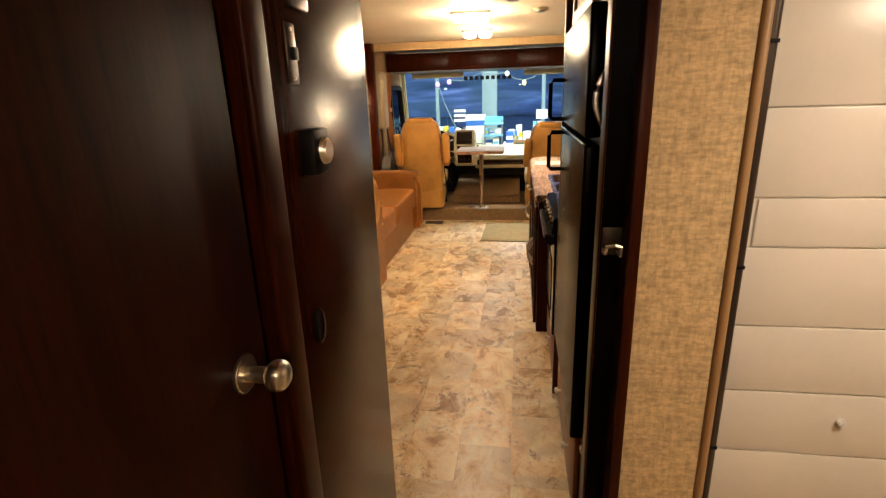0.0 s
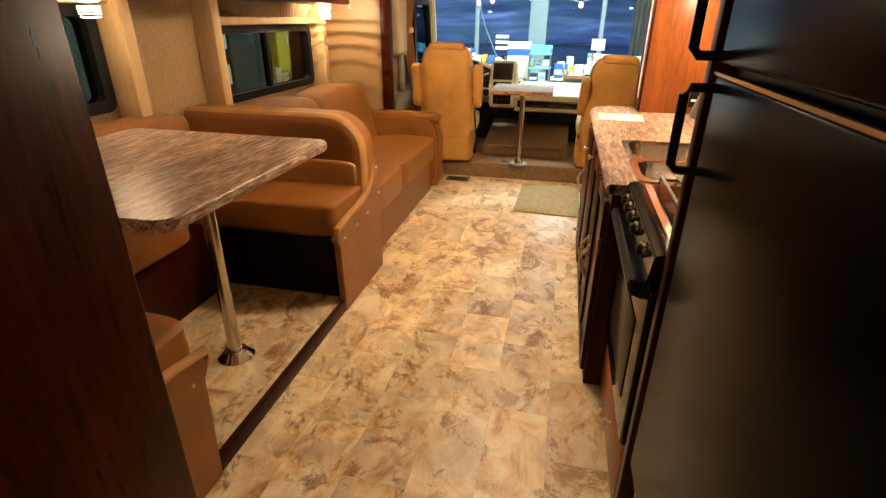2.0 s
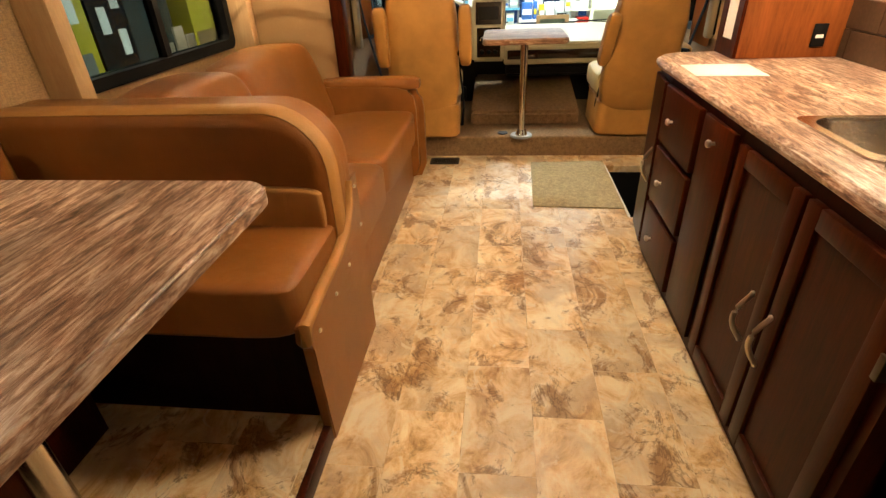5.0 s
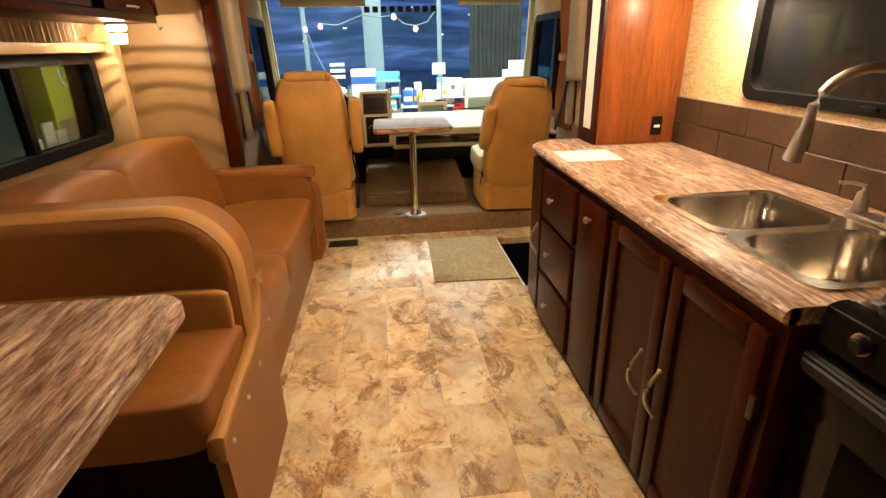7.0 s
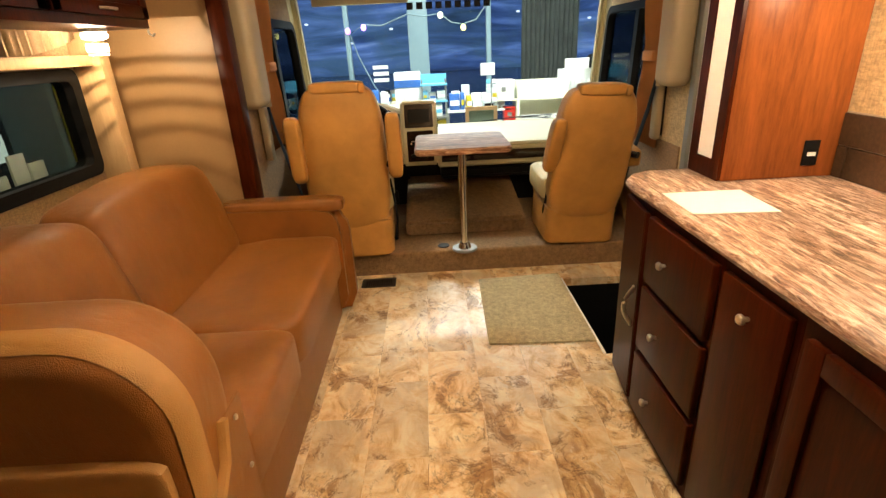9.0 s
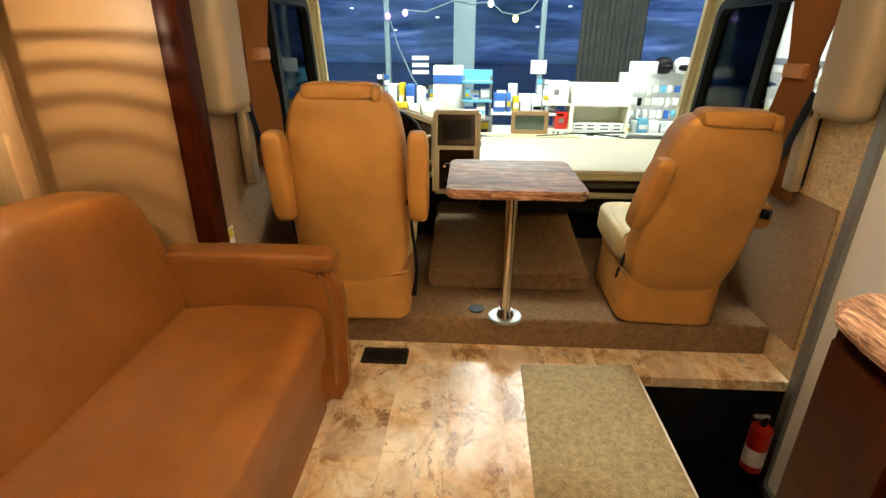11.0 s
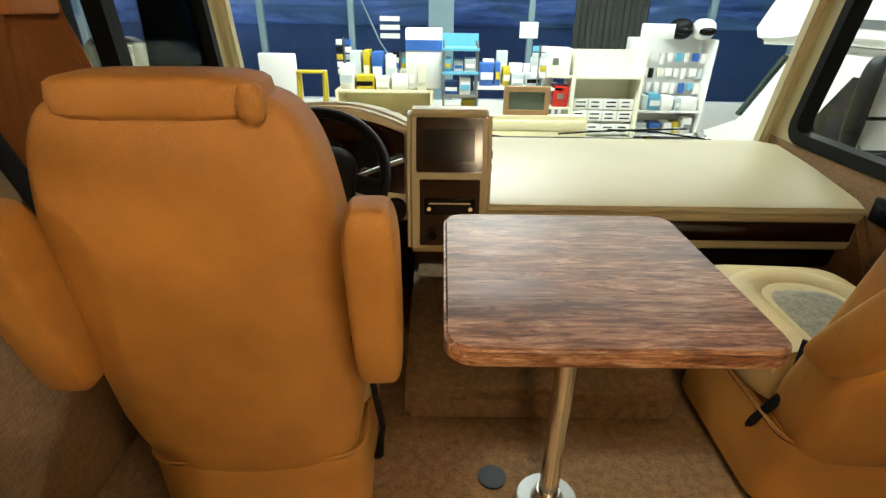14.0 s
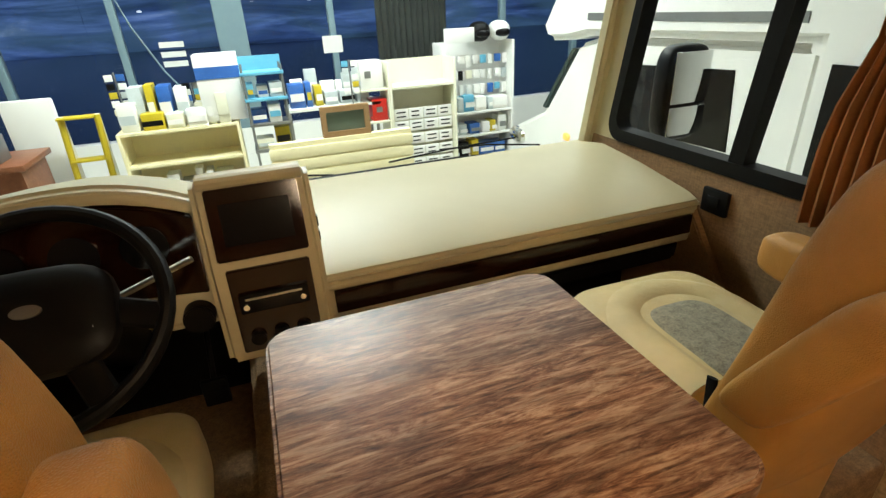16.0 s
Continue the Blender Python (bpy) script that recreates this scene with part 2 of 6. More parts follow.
WALL_CAB = woven("beige_cab_lining", (0.29, 0.17, 0.078), 320)
CEIL = plain("cream_ceiling_board", (0.72, 0.62, 0.45), 0.6, grain=120, vary=0.06)
BLACK = plain("black_gloss_enamel", (0.008, 0.0075, 0.0075), 0.12, grain=400, vary=0.3, relief=0.02, spec=0.15)
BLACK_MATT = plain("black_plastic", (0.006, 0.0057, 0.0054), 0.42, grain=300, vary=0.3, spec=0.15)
FRIDGE = plain("black_fridge_panel", (0.0022, 0.0016, 0.0012), 0.26, grain=500, vary=0.2, relief=0.05, spec=0.035)
STEEL = plain("brushed_steel", (0.6, 0.56, 0.5), 0.2, 1.0, grain=220, vary=0.12, relief=0.015)
CHROME = plain("polished_chrome", (0.8, 0.78, 0.74), 0.1, 1.0, grain=50, vary=0.04, relief=0.0)
NICKEL = plain("satin_nickel", (0.74, 0.7, 0.64), 0.3, 1.0, grain=90, vary=0.08, relief=0.03)
BRONZE = plain("oiled_bronze", (0.07, 0.055, 0.045), 0.35, 0.8, grain=90, vary=0.2, relief=0.05)
WHITE = plain("white_paint", (0.8, 0.79, 0.75), 0.35, grain=120, vary=0.04)
SHOWER = plain("white_moulded_plastic", (0.72, 0.68, 0.61), 0.3, grain=40, vary=0.04, relief=0.04)
STONE = plain("brown_stone_tile", (0.065, 0.037, 0.02), 0.45, grain=70, vary=0.5, relief=0.4, spec=0.3)
# Near-black wood: the shade under the dinette is put into its colour.
SHADED_BASE = wood("shaded_cherry_base", (0.004, 0.001, 0.0005), (0.02, 0.006, 0.002), rough=0.5, coat=0.0, spec=0.06)
BURL = wood("burl_dash_trim", (0.003, 0.001, 0.0005), (0.02, 0.0055, 0.0025), (20, 20, 20), 0.07, 0.0, 0.4)
MAT_FIBRE = carpet_mat("beige_door_mat", (0.4, 0.32, 0.17))
PAPER = plain("white_paper", (0.85, 0.83, 0.78), 0.7, grain=80, vary=0.03)
CURTAIN = plain("rust_curtain", (0.42, 0.17, 0.05), 0.8, grain=150, vary=0.2, relief=0.3)
VALANCE = plain("gathered_valance_cloth", (0.42, 0.27, 0.14), 0.8, grain=150, vary=0.3, relief=0.3)
GLASS = glass_mat("clear_glass")
GLASS_DARK = glass_mat("tinted_glass", (0.55, 0.6, 0.58))
BULB = glow("lit_bulb", (1.0, 0.78, 0.5), 55.0)
GREY = plain("grey_metal", (0.25, 0.25, 0.24), 0.4, 0.6, grain=200, vary=0.1)
CONCRETE = plain("showroom_floor_tile", (0.66, 0.66, 0.6), 0.3, grain=20, vary=0.1)
SLAT = plain("yellow_slat_board", (0.82, 0.74, 0.46), 0.5, grain=60, vary=0.08)
RED = plain("red_enamel", (0.5, 0.02, 0.012), 0.3, vary=0.1)
YELLOW = plain("yellow_paint", (0.55, 0.42, 0.02), 0.4, vary=0.15)
BLUE = plain("blue_card", (0.03, 0.12, 0.4), 0.4, vary=0.3)
TEAL = plain("light_blue_plastic", (0.13, 0.42, 0.6), 0.4, vary=0.15)
RUBBER = plain("black_rubber", (0.006, 0.006, 0.006), 0.5, vary=0.2, spec=0.12)
CLOTH_BLACK = plain("black_webbing", (0.01, 0.01, 0.01), 0.8, vary=0.2, spec=0.1)
BROWN_BOX = plain("brown_card", (0.3, 0.17, 0.07), 0.7, vary=0.2)
DESK = wood("red_brown_desk", (0.14, 0.05, 0.025), (0.28, 0.11, 0.055), (4, 4, 4))
UPRIGHT = plain("pale_aluminium", (0.2, 0.29, 0.33), 0.4, grain=90, vary=0.08)
SKY = dusk_sky()

# ---------- building helpers ----------
OFF = {}


def thing(name, loc, label, category, group="", kind=""):
    ob = new(name)
    ob.location = loc
    OFF[ob.name] = Vector(loc)
    return tagged(ob, label, category, group, kind)


def part(name, bm, material, parent=None, label="", smooth=30, **tags):
    bmesh.ops.recalc_face_normals(bm, faces=bm.faces)
    me = bpy.data.meshes.new(name)
    off = OFF.get(parent.name, Vector()) if parent else Vector()
    bmesh.ops.translate(bm, verts=bm.verts, vec=-off)
    bm.to_mesh(me)
    bm.free()
    for p in me.polygons:
        p.use_smooth = True
    me.set_sharp_from_angle(angle=radians(smooth))
    me.materials.append(material)
    ob = new(name, me)
    if parent:
        ob.parent = parent
        OFF[ob.name] = off
    return tagged(ob, label, **tags)


def merge(bm, other):
    me = bpy.data.meshes.new("tmp")
    other.to_mesh(me)
    other.free()
    bm.from_mesh(me)
    bpy.data.meshes.remove(me)
    return bm


def box(x0, x1, y0, y1, z0, z1, bevel=0.0, seg=2, bm=None):
    b = bmesh.new()
    bmesh.ops.create_cube(b, size=1)
    for v in b.verts:
        v.co = Vector((x0 + (v.co.x + 0.5) * (x1 - x0), y0 + (v.co.y + 0.5) * (y1 - y0), z0 + (v.co.z + 0.5) * (z1 - z0)))
    if bevel:
        bmesh.ops.bevel(b, geom=list(b.edges), offset=bevel, segments=seg, affect="EDGES", profile=0.5)
    return merge(bm, b) if bm else b


def cyl(p0, p1, r0, r1=None, seg=20, bm=None, bevel=0.0):
    b = bmesh.new()
    p0, p1 = Vector(p0), Vector(p1)
    d = p1 - p0
    bmesh.ops.create_cone(b, cap_ends=True, segments=seg, radius1=r0, radius2=r0 if r1 is None else r1, depth=d.length)
    if bevel:
        rims = [e for e in b.edges if abs(e.verts[0].co.z - e.verts[1].co.z) < 1e-6]
        bmesh.ops.bevel(b, geom=rims, offset=bevel, segments=2, affect="EDGES")
    m = Matrix.Translation((p0 + p1) / 2) @ d.to_track_quat("Z", "Y").to_matrix().to_4x4()
    bmesh.ops.transform(b, matrix=m, verts=b.verts)
    return merge(bm, b) if bm else b


def tube(pts, r, seg=10, bm=None, closed=False, flat=1.0):
    """A round rod along points."""
    b = bmesh.new()
    pts = [Vector(p) for p in pts]
    rings, n = [], len(pts)
    up = Vector((0, 0, 1))
    for i, p in enumerate(pts):
        a, c = pts[(i - 1) % n if closed else max(i - 1, 0)], pts[(i + 1) % n if closed else min(i + 1, n - 1)]
        t = (c - a).normalized()
        ref = up if abs(t.z) < 0.95 else Vector((1, 0, 0))
        u = t.cross(ref).normalized()
        w = u.cross(t)
        rings.append([b.verts.new(p + (u * math.cos(k * math.tau / seg) + w * math.sin(k * math.tau / seg) * flat) * r) for k in range(seg)])
    for i in range(n if closed else n - 1):
        x, y = rings[i], rings[(i + 1) % n]
        for k in range(seg):
            b.faces.new((x[k], x[(k + 1) % seg], y[(k + 1) % seg], y[k]))
    if not closed:
        b.faces.new(rings[0][::-1]), b.faces.new(rings[-1])
    return merge(bm, b) if bm else b


def prism(profile, axis, a, c, bevel=0.0, bm=None, seg=2):
    """A profile in the two other axes (in order x, y, z), drawn out along an axis from a to c."""
    b = bmesh.new()
    def at(p, k):
        q = list(p)
        q.insert("xyz".index(axis), k)
        return q
    f = b.faces.new([b.verts.new(at(p, a)) for p in profile])
    r = bmesh.ops.extrude_face_region(b, geom=[f])
    for v in [g for g in r["geom"] if isinstance(g, bmesh.types.BMVert)]:
        v.co["xyz".index(axis)] = c
    bmesh.ops.recalc_face_normals(b, faces=b.faces)
    if bevel:
        bmesh.ops.bevel(b, geom=[e for e in b.edges if e.calc_face_angle(0) > 0.5], offset=bevel, segments=seg, affect="EDGES")
    return merge(bm, b) if bm else b


def pillow(cx, cy, cz, sx, sy, sz, e=0.4, nu=28, nv=16, bm=None, shape=None):
    """A soft cushion of half sizes sx, sy, sz: a rounded block."""
    b = bmesh.new()
    f = lambda c, p: math.copysign(abs(c) ** p, c)
    rows = []
    for j in range(nv + 1):
        v = -math.pi / 2 + math.pi * j / nv
        row = []
        for i in range(nu):
            u = math.tau * i / nu
            p = Vector((sx * f(math.cos(v), e) * f(math.cos(u), e), sy * f(math.cos(v), e) * f(math.sin(u), e), sz * f(math.sin(v), e)))
            if shape:
                p = shape(p)
            row.append(b.verts.new(p + Vector((cx, cy, cz))))
        rows.append(row)
    for j in range(nv):
        for i in range(nu):
            b.faces.new((rows[j][i], rows[j][(i + 1) % nu], rows[j + 1][(i + 1) % nu], rows[j + 1][i]))
    bmesh.ops.remove_doubles(b, verts=b.verts, dist=1e-5)
    return merge(bm, b) if bm else b


def rounded(w, h, r, n=5, cx=0.0, cy=0.0):
    """Corner points of a rounded rectangle."""
    out = []
    for sx, sy, a0 in ((1, 1, 0), (-1, 1, 90), (-1, -1, 180), (1, -1, 270)):
        for k in range(n + 1):
            a = radians(a0 + 90 * k / n)
            out.append((cx + sx * (w / 2 - r) + r * math.cos(a), cy + sy * (h / 2 - r) + r * math.sin(a)))
    return out


def ring(outer, inner, axis, a, c, bm=None):
    """A frame between two outlines with the same count of points."""
    b = bmesh.new()
    def at(p, k):
        q = list(p)
        q.insert("xyz".index(axis), k)
        return b.verts.new(q)
    o0, i0, o1, i1 = ([at(p, k) for p in pts] for pts, k in ((outer, a), (inner, a), (outer, c), (inner, c)))
    n = len(outer)
    for k in range(n):
        j = (k + 1) % n
        b.faces.new((o0[k], o0[j], i0[j], i0[k])), b.faces.new((o1[k], i1[k], i1[j], o1[j]))
        b.faces.new((o0[k], o1[k], o1[j], o0[j])), b.faces.new((i0[k], i0[j], i1[j], i1[k]))
    return merge(bm, b) if bm else b


def wall(name, axis, a, c, u0, u1, z0, z1, holes, material, label):
    """A wall across an axis from a to c, with rectangular openings (u0, u1, z0, z1)."""
    us = sorted({u0, u1, *(h[0] for h in holes), *(h[1] for h in holes)})
    zs = sorted({z0, z1, *(h[2] for h in holes), *(h[3] for h in holes)})
    bm = bmesh.new()
    for p, q in zip(us, us[1:]):
        for r, s in zip(zs, zs[1:]):
            if not any(h[0] <= p and q <= h[1] and h[2] <= r and s <= h[3] for h in holes):
                box(*((a, c, p, q) if axis == "x" else (p, q, a, c)), r, s, bm=bm)
    return part(name, bm, material, None, label, kind="structure", category="wall")


def structure(name, bm, material, label, category):
    return part(name, bm, material, None, label, kind="structure", category=category)


CAB_Z, STEP_Y = 0.15, 5.33
XR, XL, XS = 1.07, -1.42, -1.98          # right wall, left cab wall, outer wall of the slide-out
CEIL_Z = 2.06

# ---------- floor, walls, ceiling ----------
fl = box(-0.92, 0.395, -2.4, STEP_Y, -0.05, 0.0)
box(0.395, 1.9, -2.4, 0.72, -0.05, 0.0, bm=fl)
box(0.395, XR, 0.72, 4.27, -0.05, 0.0, bm=fl)
box(-2.0, -0.92, -2.4, 0.815, -0.05, 0.0, bm=fl)
box(0.395, XR, 5.11, STEP_Y, -0.05, 0.0, bm=fl)
box(-1.5, -0.92, 4.97, STEP_Y, -0.05, 0.0, bm=fl)
box(-0.99, -0.92, 3.2, 4.97, -0.05, 0.0, bm=fl)
structure("floor", fl, VINYL, "cream and ochre stone-print sheet vinyl floor", "floor")
structure("slide_floor", box(XS, -0.99, 3.2, 4.97, -0.05, 0.062, bm=box(XS, -0.9, 0.815, 3.2, -0.05, 0.062)), VINYL, "raised stone-print vinyl floor of the slide-out", "floor")
structure("slide_trim", box(-0.9, -0.872, 0.815, 3.2, 0.001, 0.068, 0.006), CHERRY, "red-brown wooden edge strip of the raised floor", "trim")
structure("cab_floor", box(XL, XR, STEP_Y, 7.0, -0.05, CAB_Z, 0.018, 3), CARPET, "brown cut-pile carpet step and cab floor", "floor")
structure("engine_cover", prism([(5.64, CAB_Z - 0.01), (5.64, 0.25), (5.68, 0.275), (6.5, 0.4), (6.5, CAB_Z - 0.01)], "x", -0.6, 0.26, 0.02), CARPET,
          "carpeted engine cover between the cab seats", "floor")
well = box(0.38, XR, 4.25, 5.13, -0.62, -0.6)
box(0.375, 0.395, 4.25, 5.13, -0.6, -0.05, bm=well), box(0.38, XR, 5.11, 5.13, -0.6, -0.05, bm=well), box(0.38, XR, 4.25, 4.27, -0.6, -0.05, bm=well)
structure("step_well", well, RUBBER, "black lined step well by the entry door", "step well")
structure("well_trim", box(0.388, 0.402, 4.27, 5.115, 0.0, 0.006, 0.002), WHITE, "pale edge strip of the step well", "trim")

wall("wall_right", "x", XR, XR + 0.06, 0.66, 6.58, -0.62, CEIL_Z, [(2.36, 3.52, 1.17, 1.6), (5.4, 6.58, 0.815, 1.63), (4.32, 5.08, -0.6, 1.85)], WALLPAPER, "tan woven wallpaper over the kitchen side wall")
structure("cab_lining_right", box(XR - 0.012, XR - 0.002, 5.14, 6.9, CAB_Z, 0.8), WALL_CAB, "beige textured lining below the cab window", "wall")
wall("wall_left_cab", "x", XL - 0.06, XL, 4.97, 6.58, 0, CEIL_Z, [(5.76, 6.58, 0.815, 1.63)], WALL_CAB, "beige lining beside the driver's seat")
wall("wall_slide", "x", XS - 0.06, XS, 0.66, 4.97, -0.05, CEIL_Z, [(1.2, 2.55, 1.03, 1.5), (3.35, 4.66, 0.93, 1.4)], WALL_TAN, "tan board wall behind the sofa and dinette")
structure("wall_slide_front", box(XS, -1.38, 4.93, 4.99, 0.062, CEIL_Z), TAN_VINYL, "smooth tan end wall of the slide-out beside the sofa", "wall")
structure("slide_post", box(-1.42, -1.34, 4.9, 5.0, 0.0, CEIL_Z, 0.008), CHERRY, "dark cherry upright trim at the slide-out's end", "trim")
structure("wall_slide_rear", box(XS, -0.25, 0.76, 0.815, 0.0, CEIL_Z), WALL_TAN, "tan wall at the rear of the dinette", "wall")
structure("wall_rear", box(-2.1, 2.0, -2.46, -2.4, -0.05, CEIL_Z), WALL_TAN, "tan rear wall of the bedroom", "wall")
structure("wall_bath_left", box(-2.1, -2.04, -2.4, 0.66, -0.05, CEIL_Z), WALL_TAN, "tan outer wall behind the bath", "wall")
structure("wall_shower_right", box(1.9, 1.96, -2.4, 0.66, -0.05, CEIL_Z), WALL_TAN, "tan outer wall behind the shower", "wall")
# Unseen wall, added to block the shower lamp from the bathroom door.
structure("shower_light_shield", box(0.86, 0.9, -2.4, -0.06, 0.0, CEIL_Z), SHOWER, "unseen white wall added to keep shower light off the door", "wall")
structure("ceiling", box(-2.1, 2.0, -2.46, 5.0, CEIL_Z, CEIL_Z + 0.05), CEIL, "cream board ceiling with warm lamp light", "ceiling")
structure("cab_ceiling", box(XL - 0.06, XR + 0.06, 5.0, 7.0, CEIL_Z, CEIL_Z + 0.05), CEIL, "cream ceiling over the cab", "ceiling")
structure("slide_header", box(XL, XR, 4.99, 5.05, 1.98, CEIL_Z, 0.01), TRIM_WOOD, "tan header across the ceiling before the cab", "trim")

# ---------- passage at the rear ----------
panel = thing("bathroom_panel", (-0.24, 0.3, 0), "dark cherry wooden side panel beside the bathroom door", "panel", kind="structure")
part("board", box(-0.25, -0.205, 0.09, 0.785, 0.0, CEIL_Z, 0.004), PANEL_WOOD, panel)
part("moulding", box(-0.212, -0.19, 0.075, 0.15, 0.0, CEIL_Z, 0.008, 3), CHERRY, panel)
bd = thing("door_1", (-0.25, -0.5, 0), "dark cherry wooden bathroom door with round steel knob", "door", kind="structure")
part("door_leaf", box(-0.275, -0.235, -0.7, 0.07, 0.02, 2.0, 0.004), DOOR_WOOD, bd)
kn = part("knob_rose", cyl((-0.235, -0.015, 1.05), (-0.225, -0.015, 1.05), 0.036, bevel=0.003), NICKEL, bd, "round satin nickel rose")
kb = cyl((-0.23, -0.015, 1.05), (-0.18, -0.015, 1.05), 0.014, 0.016)
part("knob", merge(kb, pillow(-0.168, -0.015, 1.05, 0.022, 0.027, 0.027, 0.8, 20, 12)), NICKEL, kn, "satin nickel door knob")
structure("wall_bath_front", box(-2.04, -0.28, 0.02, 0.06, 0.0, CEIL_Z), WALL_TAN, "tan bathroom partition", "wall")
wl = box(-2.04, -0.24, -0.78, -0.72, 0.0, CEIL_Z)
structure("wall_bath_back", wl, CHERRY, "dark cherry partition", "wall")
sp = thing("switch_plate", (-0.22, 0.24, 1.58), "oiled bronze switch plate with rocker on the panel", "switch")
part("plate", box(-0.206, -0.201, 0.25, 0.295, 1.545, 1.66, 0.003), BRONZE, sp)
part("rocker", box(-0.201, -0.192, 0.262, 0.283, 1.59, 1.615, 0.002), BLACK_MATT, sp)
for z in (1.556, 1.648):
    part("screw", cyl((-0.201, 0.272, z), (-0.198, 0.272, z), 0.004, seg=10), NICKEL, sp)
th = thing("thermostat", (-0.22, 0.3, 1.4), "square dark thermostat box with round dial", "thermostat")
part("case", box(-0.206, -0.169, 0.26, 0.345, 1.36, 1.455, 0.006), BLACK_MATT, th)
part("dial", cyl((-0.17, 0.305, 1.408), (-0.156, 0.305, 1.408), 0.03, 0.026, bevel=0.003), NICKEL, th, "round grey dial")
lt = thing("door_latch", (-0.22, 0.16, 1.04), "small black oval latch on the panel", "latch")
part("latch_body", pillow(-0.197, 0.245, 1.02, 0.012, 0.022, 0.042, 0.8, 16, 10), BLACK, lt)
up = thing("upper_plate", (-0.22, 0.27, 1.75), "oiled bronze control plate high on the panel", "switch")
part("plate", box(-0.206, -0.196, 0.28, 0.37, 1.69, 1.78, 0.004), BRONZE, up)

structure("wall_pantry_end", box(0.533, 0.75, 0.5, 0.56, 0.0, CEIL_Z), WALLPAPER, "tan crossed-weave wallpaper wall beside the shower", "wall")
jb = thing("door_jamb", (0.49, 0.48, 0), "dark cherry jamb with a black sliding-door slot", "jamb", kind="structure")
part("trim_strip", box(0.504, 0.531, 0.425, 0.56, 0.0, CEIL_Z, 0.003), CHERRY, jb)
# The recess is shallow; its shade is put into the black back.
part("slot_back", box(0.45, 0.504, 0.5, 0.56, 0.0, CEIL_Z), FRIDGE, jb, "back of the slot, black for the shade inside")
part("stile", box(0.4465, 0.452, 0.498, 0.56, 0.0, CEIL_Z, 0.002), CHERRY, jb)
st = part("strike_plate", box(0.455, 0.502, 0.494, 0.4995, 1.12, 1.19, 0.002), BRONZE, jb, "dark strike plate")
part("strike_lip", tube([(0.458, 0.49, 1.135), (0.455, 0.44, 1.14), (0.456, 0.428, 1.16), (0.475, 0.424, 1.165), (0.488, 0.426, 1.16), (0.49, 0.44, 1.135), (0.492, 0.49, 1.13)], 0.0045, 8), NICKEL, st, "bent nickel lip")
sf = thing("shower_frame", (0.77, 0.55, 0), "brushed metal upright of the shower door", "shower frame", kind="structure")
part("channel", box(0.752, 0.775, 0.49, 0.56, 0.0, 1.95, 0.01, 3), TAN_VINYL, sf, "rounded tan edge strip")
part("rail", cyl((0.79, 0.53, 0.0), (0.79, 0.53, 1.95), 0.014), BRONZE, sf, "dark metal rod")
part("seal", box(0.776, 0.8, 0.545, 0.6, 0.0, 1.95), RUBBER, sf, "black seal")
for z in (0.55, 1.08, 1.6):
    part("clip", box(0.776, 0.802, 0.514, 0.546, z, z + 0.008), RUBBER, sf)
sh = thing("shower_wall", (1.3, 0.62, 0), "white moulded shower wall with embossed board joints", "shower wall", kind="structure")
part("backing", box(0.8, 1.9, 0.612, 0.655, 0.0, CEIL_Z), SHOWER, sh)
rows = [0.06, 0.27, 0.485, 0.686, 0.887, 1.11, 1.24, 1.46, 1.7, 1.95]
for k, (z0, z1) in enumerate(zip(rows, rows[1:])):
    part("board", box(0.85 if k == 5 else 0.83, 1.89, 0.605, 0.613, z0 + 0.002, z1 - 0.002, 0.003), SHOWER, sh)
part("edge_frame", box(0.806, 0.828, 0.6, 0.613, 0.0, 1.98, 0.003), SHOWER, sh)
pk = thing("shower_peg", (1.15, 0.6, 0.6), "small white round peg on the shower wall", "peg")
part("peg", cyl((1.149, 0.604, 0.603), (1.149, 0.585, 0.603), 0.011, bevel=0.003), WHITE, pk)


# ---------- kitchen ----------
def panel_door(parent, name, x, y0, y1, z0, z1, frame_w=0.055):
    """A cabinet front facing -x: frame with a recessed field."""
    b = box(x - 0.008, x + 0.006, y0 + 0.01, y1 - 0.01, z0 + 0.01, z1 - 0.01)
    for a, c, d, e in ((y0, y0 + frame_w, z0, z1), (y1 - frame_w, y1, z0, z1), (y0 + frame_w, y1 - frame_w, z0, z0 + frame_w), (y0 + frame_w, y1 - frame_w, z1 - frame_w, z1)):
        box(x - 0.02, x, a, c, d, e, 0.004, bm=b)
    return part(name, b, CHERRY, parent)


def bow_handle(parent, x, y, z0, z1, material=None):
    pts = [(x - 0.036 * math.sin(math.pi * k / 10), y, z0 + (z1 - z0) * k / 10) for k in range(11)]
    b = tube(pts, 0.0055, 10, flat=1.5)
    for z in (z0, z1):
        cyl((x + 0.001, y, z), (x - 0.006, y, z), 0.008, seg=12, bm=b)
    return part("handle", b, material or NICKEL, parent, "curved satin nickel handle")


def knob_at(parent, x, y, z):
    b = cyl((x, y, z), (x - 0.014, y, z), 0.006, seg=12)
    return part("knob", pillow(x - 0.02, y, z, 0.009, 0.013, 0.013, 0.7, 14, 8, bm=b), NICKEL, parent, "small nickel knob")


FX = 0.372
pa = thing("pantry", (0.75, 0.64, 0), "tall narrow dark cherry pantry beside the fridge", "cabinet")
part("body", box(0.5, 0.745, 0.563, 0.72, 0.0, CEIL_Z - 0.004), CHERRY, pa)
d = panel_door(pa, "door", 0.5, 0.567, 0.716, 0.5, 1.98, 0.035)
bow_handle(d, 0.48, 0.66, 1.4, 1.58)
d = panel_door(pa, "door", 0.5, 0.567, 0.716, 0.06, 0.49, 0.035)
knob_at(d, 0.48, 0.64, 0.42)
